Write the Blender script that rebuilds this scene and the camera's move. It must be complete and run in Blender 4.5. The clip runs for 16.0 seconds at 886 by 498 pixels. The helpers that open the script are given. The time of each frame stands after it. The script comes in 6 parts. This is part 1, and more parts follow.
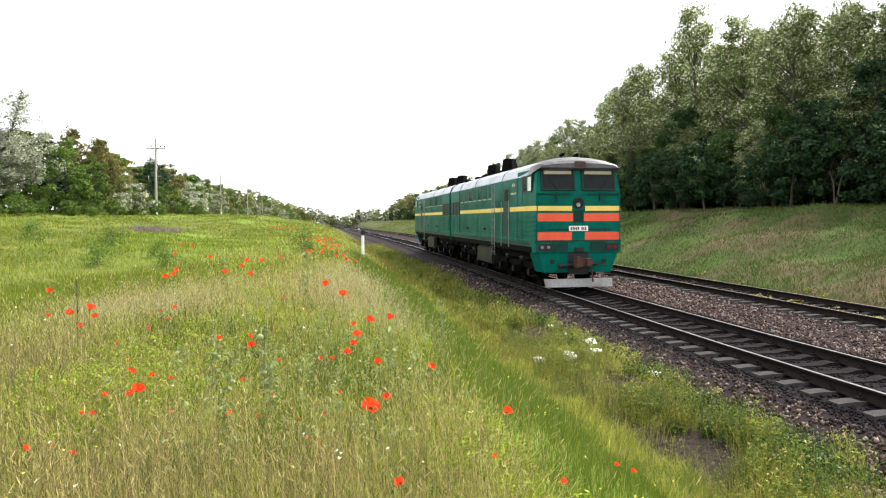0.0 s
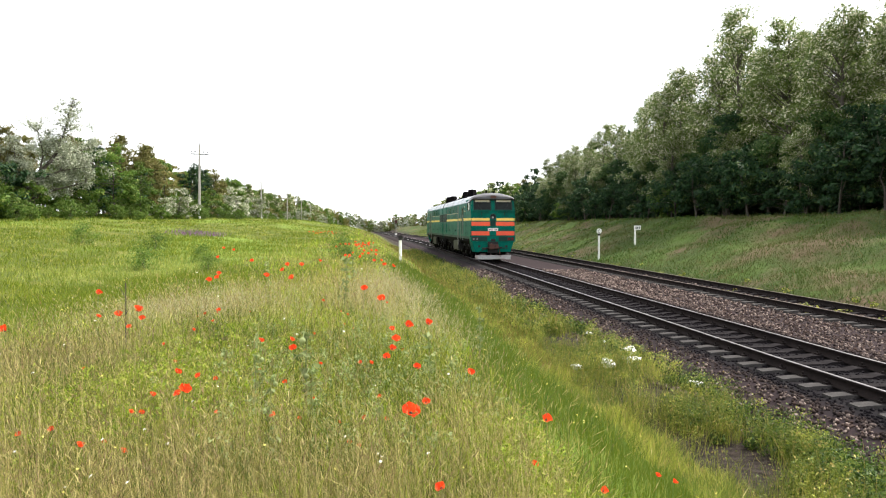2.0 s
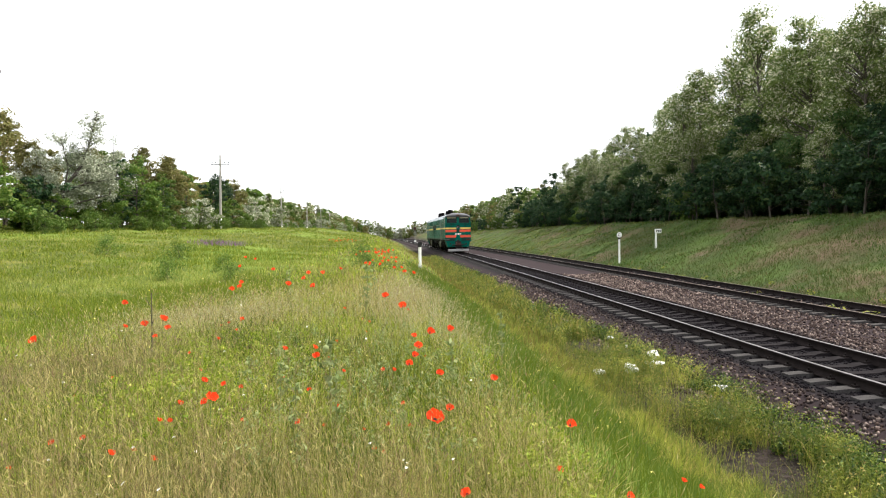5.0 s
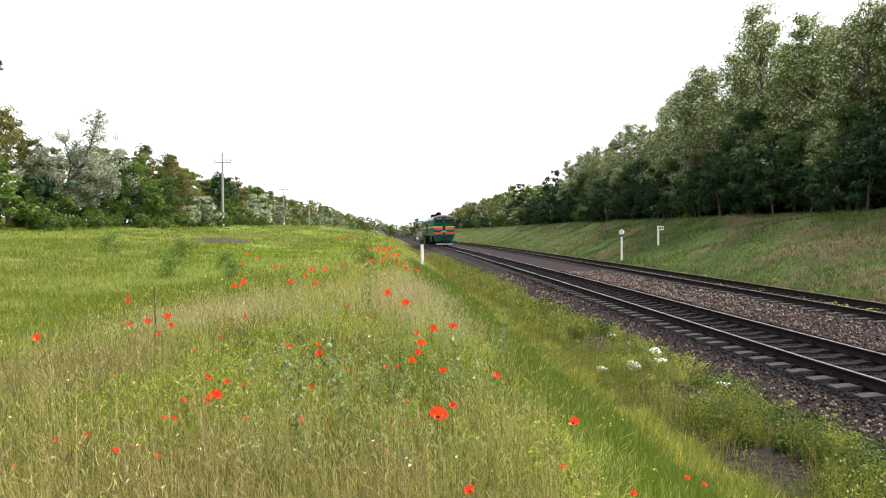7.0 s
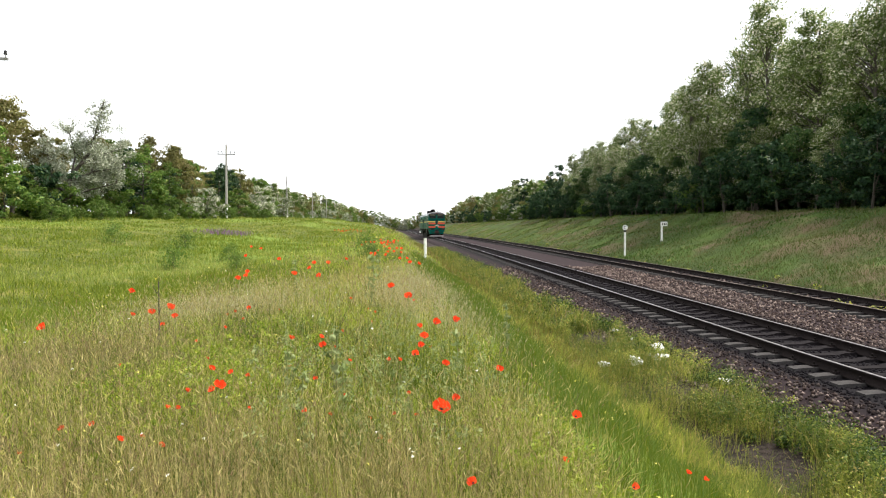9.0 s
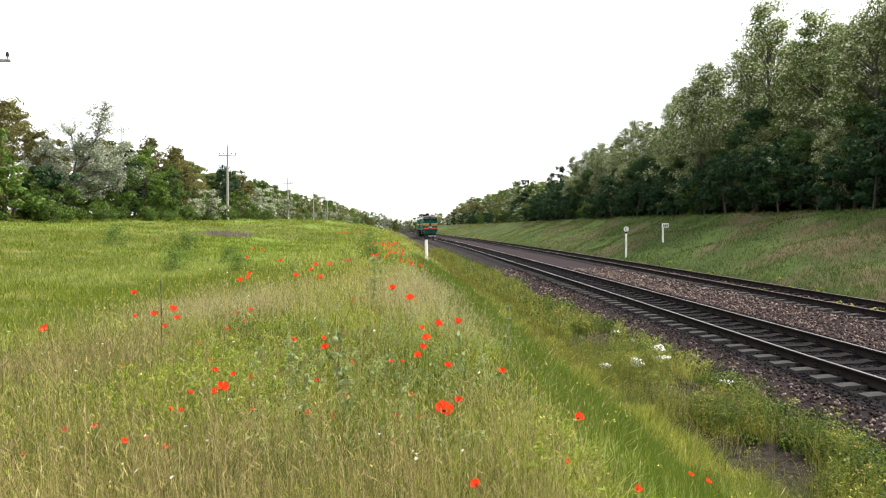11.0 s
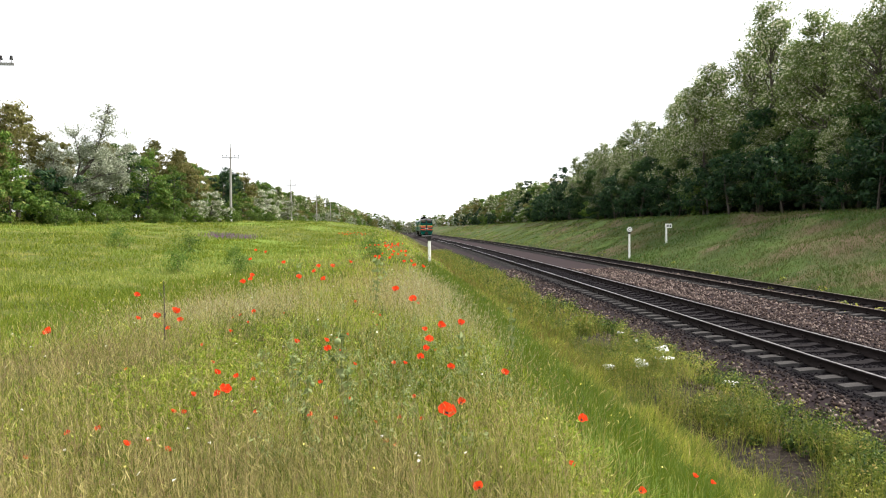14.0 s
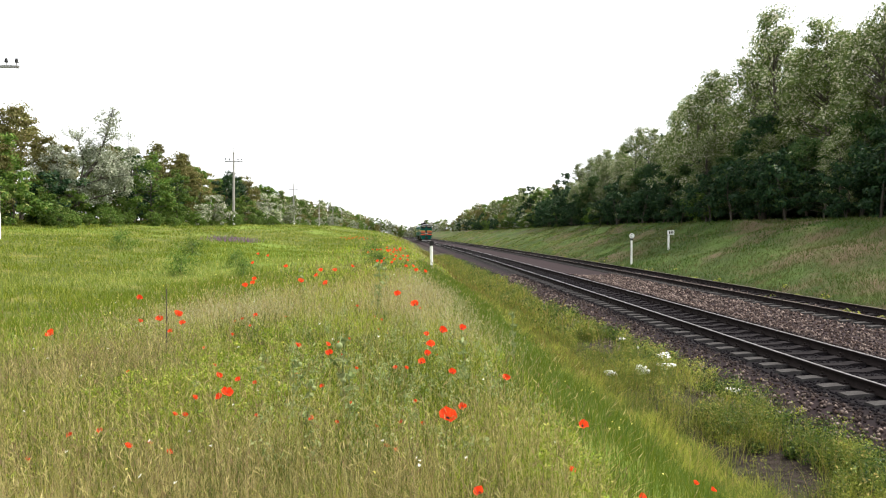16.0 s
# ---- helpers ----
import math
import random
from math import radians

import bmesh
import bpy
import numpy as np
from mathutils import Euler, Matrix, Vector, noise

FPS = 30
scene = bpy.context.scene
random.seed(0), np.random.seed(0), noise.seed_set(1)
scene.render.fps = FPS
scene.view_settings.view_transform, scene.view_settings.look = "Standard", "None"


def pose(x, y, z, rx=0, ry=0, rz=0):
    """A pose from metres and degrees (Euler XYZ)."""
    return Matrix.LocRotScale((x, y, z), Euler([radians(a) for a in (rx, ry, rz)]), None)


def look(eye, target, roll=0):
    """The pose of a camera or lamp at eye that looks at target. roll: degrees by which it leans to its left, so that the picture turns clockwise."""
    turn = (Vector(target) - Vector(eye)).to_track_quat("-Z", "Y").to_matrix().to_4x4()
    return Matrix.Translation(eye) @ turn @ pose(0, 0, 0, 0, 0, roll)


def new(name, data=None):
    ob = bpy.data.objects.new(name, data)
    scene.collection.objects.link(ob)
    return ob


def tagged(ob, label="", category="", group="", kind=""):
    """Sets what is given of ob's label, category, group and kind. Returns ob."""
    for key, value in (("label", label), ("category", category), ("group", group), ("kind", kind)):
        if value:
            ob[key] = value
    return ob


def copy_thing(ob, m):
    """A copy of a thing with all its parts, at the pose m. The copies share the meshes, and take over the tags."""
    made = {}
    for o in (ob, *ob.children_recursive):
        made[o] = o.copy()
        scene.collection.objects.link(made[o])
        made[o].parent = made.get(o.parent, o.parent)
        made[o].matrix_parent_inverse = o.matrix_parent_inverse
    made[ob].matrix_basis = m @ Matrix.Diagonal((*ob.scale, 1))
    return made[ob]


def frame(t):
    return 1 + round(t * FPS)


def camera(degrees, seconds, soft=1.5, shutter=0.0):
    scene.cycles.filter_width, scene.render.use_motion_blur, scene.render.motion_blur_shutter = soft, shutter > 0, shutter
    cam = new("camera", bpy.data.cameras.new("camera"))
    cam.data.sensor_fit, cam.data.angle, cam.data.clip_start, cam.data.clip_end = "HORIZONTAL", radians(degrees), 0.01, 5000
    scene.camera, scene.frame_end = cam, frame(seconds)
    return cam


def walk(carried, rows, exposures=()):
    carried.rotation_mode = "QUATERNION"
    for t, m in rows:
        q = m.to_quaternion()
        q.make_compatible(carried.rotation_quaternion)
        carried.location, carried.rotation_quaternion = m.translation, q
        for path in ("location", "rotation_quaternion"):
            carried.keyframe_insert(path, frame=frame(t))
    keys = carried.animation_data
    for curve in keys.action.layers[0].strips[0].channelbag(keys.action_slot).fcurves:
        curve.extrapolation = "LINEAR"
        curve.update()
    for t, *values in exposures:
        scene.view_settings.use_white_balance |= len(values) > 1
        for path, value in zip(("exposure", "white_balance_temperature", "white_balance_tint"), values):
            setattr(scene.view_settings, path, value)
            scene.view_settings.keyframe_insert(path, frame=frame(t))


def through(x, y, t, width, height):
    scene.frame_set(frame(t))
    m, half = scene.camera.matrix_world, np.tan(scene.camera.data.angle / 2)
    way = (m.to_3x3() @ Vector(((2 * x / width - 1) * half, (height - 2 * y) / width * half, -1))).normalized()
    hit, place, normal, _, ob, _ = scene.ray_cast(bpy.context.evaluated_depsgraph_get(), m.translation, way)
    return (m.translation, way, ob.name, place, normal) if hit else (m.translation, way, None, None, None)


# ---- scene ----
cam = camera(66.8, 16.0, soft=1.15)
PATH = [
    (0, (-8.506, 0.048, 2.448), (-8.176, 2.019, 2.37), -0.3),
    (0.5, (-8.523, 0.046, 2.449), (-8.234, 2.024, 2.38), -0.2),
    (1, (-8.533, 0.044, 2.453), (-8.271, 2.025, 2.387), -0.1),
    (1.5, (-8.536, 0.039, 2.453), (-8.302, 2.024, 2.384), -0.0),
    (2, (-8.53, 0.031, 2.454), (-8.308, 2.017, 2.392), -0.0),
    (2.5, (-8.542, 0.025, 2.455), (-8.34, 2.014, 2.391), -0.2),
    (3, (-8.546, 0.023, 2.455), (-8.362, 2.014, 2.397), -0.4),
    (3.5, (-8.543, 0.025, 2.456), (-8.37, 2.017, 2.404), -0.7),
    (4, (-8.541, 0.01, 2.458), (-8.371, 2.002, 2.414), -0.7),
    (6.5, (-8.55, 0.011, 2.458), (-8.392, 2.005, 2.415), -1.1),
    (7, (-8.549, 0.008, 2.462), (-8.39, 2.001, 2.411), -0.9),
    (7.5, (-8.548, 0.007, 2.46), (-8.388, 1.999, 2.408), -0.5),
    (8, (-8.556, 0.009, 2.457), (-8.397, 2.002, 2.398), -0.5),
    (8.5, (-8.553, 0.0, 2.458), (-8.399, 1.993, 2.39), -0.6),
    (9, (-8.557, 0.006, 2.455), (-8.407, 1.999, 2.386), -0.4),
    (11.5, (-8.567, -0.001, 2.46), (-8.42, 1.992, 2.396), -0.4),
    (12, (-8.56, 0.01, 2.457), (-8.408, 2.004, 2.392), -0.4),
    (12.5, (-8.559, 0.003, 2.46), (-8.411, 1.997, 2.394), -0.6),
    (13, (-8.559, 0.01, 2.458), (-8.411, 2.003, 2.401), -0.7),
    (13.5, (-8.56, 0.008, 2.457), (-8.418, 2.002, 2.399), -0.5),
    (14, (-8.562, 0.008, 2.46), (-8.424, 2.002, 2.399), -0.6),
    (14.5, (-8.559, 0.009, 2.461), (-8.417, 2.003, 2.407), -0.7),
    (15, (-8.556, -0.003, 2.463), (-8.416, 1.992, 2.415), -0.6),
    (15.5, (-8.566, 0.008, 2.46), (-8.432, 2.003, 2.41), -0.4),
    (16, (-8.563, -0.004, 2.461), (-8.431, 1.991, 2.415), -0.2),
]
walk(cam, [(t, look(eye, target, roll)) for t, eye, target, roll in PATH], [(0, 1.32), (3.5, 1.22), (9, 1.08), (16, 1.08)])

# ---- light: hazy overcast sky, weak soft sun over the wood ----
world = bpy.data.worlds.new("sky")
scene.world = world
world.use_nodes = True
wn, wl = world.node_tree.nodes, world.node_tree.links
sky = wn.new("ShaderNodeTexSky")
sky.sky_type, sky.sun_disc = "NISHITA", False
sky.sun_elevation, sky.sun_rotation = radians(48), radians(70)
sky.air_density, sky.dust_density, sky.ozone_density = 1.0, 1.5, 1.0
haze = wn.new("ShaderNodeHueSaturation")
haze.inputs["Saturation"].default_value = 0.3
wl.new(sky.outputs[0], haze.inputs["Color"])
cloud = wn.new("ShaderNodeMix")
cloud.data_type = "RGBA"
cloud.inputs[0].default_value = 0.7
wl.new(haze.outputs[0], cloud.inputs[6])
cloud.inputs[7].default_value = (7.6, 7.7, 7.8, 1)
wl.new(cloud.outputs[2], wn["Background"].inputs["Color"])
wn["Background"].inputs["Strength"].default_value = 0.12
sun = new("sun", bpy.data.lights.new("sun", "SUN"))
sun.data.energy, sun.data.angle, sun.data.color = 3.8, radians(11), (1.0, 0.95, 0.86)
sun.matrix_world = look((20 * 0.94, 20 * 0.34, 25), (0, 0, 0))


# ---- materials ----
def blend(nt, fac, a, b):
    n = nt.nodes.new("ShaderNodeMix")
    n.data_type = "RGBA"
    for i, v in ((0, fac), (6, a), (7, b)):
        if isinstance(v, (tuple, list)):
            n.inputs[i].default_value = (*v, 1)
        elif isinstance(v, (int, float)):
            n.inputs[i].default_value = v
        else:
            nt.links.new(v, n.inputs[i])
    return n.outputs[2]


def ramp(nt, fac, lo, hi):
    n = nt.nodes.new("ShaderNodeMapRange")
    nt.links.new(fac, n.inputs[0])
    n.inputs[1].default_value, n.inputs[2].default_value = lo, hi
    return n.outputs[0]


def noise_of(nt, co, scale, detail=4.0, rough=0.6):
    n = nt.nodes.new("ShaderNodeTexNoise")
    n.inputs["Scale"].default_value, n.inputs["Detail"].default_value, n.inputs["Roughness"].default_value = scale, detail, rough
    nt.links.new(co, n.inputs["Vector"])
    return n.outputs["Fac"]


def surface(name, a, b, c=None, fine=30.0, coarse=2.0, rough=0.7, metal=0.0, bump=0.15, stain=0.4, spec=0.5):
    """Two-scale noise from a to b, with stains of c."""
    m = bpy.data.materials.new(name)
    m.use_nodes = True
    nt = m.node_tree
    p = nt.nodes["Principled BSDF"]
    co = nt.nodes.new("ShaderNodeTexCoord").outputs["Object"]
    f, g = noise_of(nt, co, fine), noise_of(nt, co, coarse)
    col = blend(nt, ramp(nt, f, 0.3, 0.7), a, b)
    if c:
        n = nt.nodes.new("ShaderNodeMath")
        n.operation = "MULTIPLY"
        nt.links.new(ramp(nt, g, 0.48, 0.72), n.inputs[0])
        n.inputs[1].default_value = stain
        col = blend(nt, n.outputs[0], col, c)
    nt.links.new(col, p.inputs["Base Color"])
    p.inputs["Roughness"].default_value, p.inputs["Metallic"].default_value = rough, metal
    p.inputs["Specular IOR Level"].default_value = spec
    r = nt.nodes.new("ShaderNodeMapRange")
    nt.links.new(g, r.inputs[0])
    r.inputs[3].default_value, r.inputs[4].default_value = max(rough - 0.12, 0.03), min(rough + 0.12, 1)
    nt.links.new(r.outputs[0], p.inputs["Roughness"])
    if bump:
        n = nt.nodes.new("ShaderNodeBump")
        n.inputs["Strength"].default_value, n.inputs["Distance"].default_value = bump, 0.01
        nt.links.new(f, n.inputs["Height"])
        nt.links.new(n.outputs[0], p.inputs["Normal"])
    return m


def oiled(m):
    """Oil and dust between the rails, in the sleeper's own space."""
    nt = m.node_tree
    p = nt.nodes["Principled BSDF"]
    col = p.inputs["Base Color"].links[0].from_socket
    co = nt.nodes.new("ShaderNodeTexCoord").outputs["Object"]
    sep = nt.nodes.new("ShaderNodeSeparateXYZ")
    nt.links.new(co, sep.inputs[0])
    ab = nt.nodes.new("ShaderNodeMath")
    ab.operation = "ABSOLUTE"
    nt.links.new(sep.outputs["X"], ab.inputs[0])
    ad = nt.nodes.new("ShaderNodeMath")
    ad.operation = "ADD"
    nt.links.new(ab.outputs[0], ad.inputs[0])
    nt.links.new(noise_of(nt, co, 5.0, 3), ad.inputs[1])
    nt.links.new(blend(nt, ramp(nt, ad.outputs[0], 1.5, 1.2), col, (0.013, 0.011, 0.012)), p.inputs["Base Color"])
    return m


def leafy(name, a, b, c=None, share=0.0, patch=None, scale=0.5, through=0.35, rough=0.55):
    """Leaf or blade: a to b leaf by leaf, a share of them c, drifting to patch over the ground."""
    m = bpy.data.materials.new(name)
    m.use_nodes = True
    nt = m.node_tree
    p = nt.nodes["Principled BSDF"]
    g = nt.nodes.new("ShaderNodeNewGeometry")
    rnd, pos = g.outputs["Random Per Island"], g.outputs["Position"]
    col = blend(nt, rnd, a, b)
    if patch:
        n1 = noise_of(nt, pos, scale, 3.0)
        col = blend(nt, ramp(nt, n1, 0.42, 0.6), col, patch)
    if c:
        w = nt.nodes.new("ShaderNodeTexWhiteNoise")
        w.noise_dimensions = "1D"
        nt.links.new(rnd, w.inputs["W"])
        k = nt.nodes.new("ShaderNodeMath")
        k.operation = "LESS_THAN"
        nt.links.new(w.outputs["Value"], k.inputs[0])
        k.inputs[1].default_value = share
        col = blend(nt, k.outputs[0], col, c)
    tint = nt.nodes.new("ShaderNodeObjectInfo").outputs["Random"]
    hs = nt.nodes.new("ShaderNodeHueSaturation")
    r = nt.nodes.new("ShaderNodeMapRange")
    nt.links.new(tint, r.inputs[0])
    r.inputs[3].default_value, r.inputs[4].default_value = 0.8, 1.2
    nt.links.new(r.outputs[0], hs.inputs["Value"])
    nt.links.new(col, hs.inputs["Color"])
    col = hs.outputs[0]
    nt.links.new(col, p.inputs["Base Color"])
    p.inputs["Roughness"].default_value, p.inputs["Specular IOR Level"].default_value = rough, 0.14
    t = nt.nodes.new("ShaderNodeBsdfTranslucent")
    nt.links.new(col, t.inputs["Color"])
    s = nt.nodes.new("ShaderNodeMixShader")
    s.inputs[0].default_value = through
    nt.links.new(p.outputs[0], s.inputs[1])
    nt.links.new(t.outputs[0], s.inputs[2])
    nt.links.new(s.outputs[0], nt.nodes["Material Output"].inputs["Surface"])
    return m


def ground_material():
    m = bpy.data.materials.new("meadow soil and turf")
    m.use_nodes = True
    nt = m.node_tree
    p = nt.nodes["Principled BSDF"]
    pos = nt.nodes.new("ShaderNodeNewGeometry").outputs["Position"]
    fine, mid, big = noise_of(nt, pos, 9.0, 6), noise_of(nt, pos, 0.7, 4), noise_of(nt, pos, 0.09, 3)
    # dark end of the fine tone holds soil and the shade between blades
    col = blend(nt, ramp(nt, fine, 0.3, 0.7), (0.016, 0.026, 0.005), (0.13, 0.155, 0.026))
    col = blend(nt, ramp(nt, mid, 0.48, 0.68), col, (0.16, 0.15, 0.04))
    col = blend(nt, ramp(nt, big, 0.5, 0.62), col, (0.12, 0.17, 0.025))
    # bare dark soil between ditch and ballast
    sx = nt.nodes.new("ShaderNodeSeparateXYZ")
    nt.links.new(pos, sx.inputs[0])
    soil = blend(nt, ramp(nt, fine, 0.3, 0.7), (0.010, 0.008, 0.007), (0.045, 0.034, 0.028))
    col = blend(nt, ramp(nt, sx.outputs["X"], -5.0, -4.2), col, soil)
    # the bank beyond the tracks: shorter turf, bare brown soil, darkened for tree shade
    sep = nt.nodes.new("ShaderNodeSeparateXYZ")
    nt.links.new(pos, sep.inputs[0])
    bank = blend(nt, ramp(nt, fine, 0.3, 0.7), (0.018, 0.038, 0.008), (0.06, 0.08, 0.02))
    bank = blend(nt, ramp(nt, noise_of(nt, pos, 0.3, 5), 0.45, 0.6), bank, (0.052, 0.085, 0.016))
    bank = blend(nt, ramp(nt, noise_of(nt, pos, 0.16, 5, 0.7), 0.48, 0.6), bank, (0.10, 0.076, 0.044))
    col = blend(nt, ramp(nt, sep.outputs["X"], 6.0, 9.0), col, bank)
    nt.links.new(col, p.inputs["Base Color"])
    p.inputs["Roughness"].default_value, p.inputs["Specular IOR Level"].default_value = 0.95, 0.1
    n = nt.nodes.new("ShaderNodeBump")
    n.inputs["Strength"].default_value, n.inputs["Distance"].default_value = 0.8, 0.12
    nt.links.new(fine, n.inputs["Height"])
    nt.links.new(n.outputs[0], p.inputs["Normal"])
    return m


def gravel_material(name, tones, grain=60.0):
    """Stone by stone colours, darkened by oil along the running track."""
    m = bpy.data.materials.new(name)
    m.use_nodes = True
    nt = m.node_tree
    p = nt.nodes["Principled BSDF"]
    g = nt.nodes.new("ShaderNodeNewGeometry")
    r = nt.nodes.new("ShaderNodeValToRGB")
    r.color_ramp.elements[0].color, r.color_ramp.elements[1].color = (*tones[0], 1), (*tones[-1], 1)
    for i, c in enumerate(tones[1:-1]):
        r.color_ramp.elements.new((i + 1) / (len(tones) - 1)).color = (*c, 1)
    nt.links.new(g.outputs["Random Per Island"], r.inputs[0])
    sep = nt.nodes.new("ShaderNodeSeparateXYZ")
    nt.links.new(g.outputs["Position"], sep.inputs[0])
    ab = nt.nodes.new("ShaderNodeMath")
    ab.operation = "ABSOLUTE"
    nt.links.new(sep.outputs["X"], ab.inputs[0])
    n1 = noise_of(nt, g.outputs["Position"], 1.6, 4)
    ad = nt.nodes.new("ShaderNodeMath")
    ad.operation = "ADD"
    nt.links.new(ab.outputs[0], ad.inputs[0])
    nt.links.new(n1, ad.inputs[1])
    oil = ramp(nt, ad.outputs[0], 2.6, 1.95)
    col = blend(nt, oil, r.outputs[0], (0.008, 0.007, 0.009))
    n2 = noise_of(nt, g.outputs["Position"], grain, 3)
    soil = nt.nodes.new("ShaderNodeMath")
    soil.operation = "MULTIPLY"
    nt.links.new(ramp(nt, n2, 0.4, 0.75), soil.inputs[0])
    soil.inputs[1].default_value = 0.9 if grain < 40 else 0.35
    col = blend(nt, soil.outputs[0], col, (0.014, 0.012, 0.012))
    nt.links.new(col, p.inputs["Base Color"])
    p.inputs["Roughness"].default_value, p.inputs["Specular IOR Level"].default_value = 0.95, 0.05
    return m


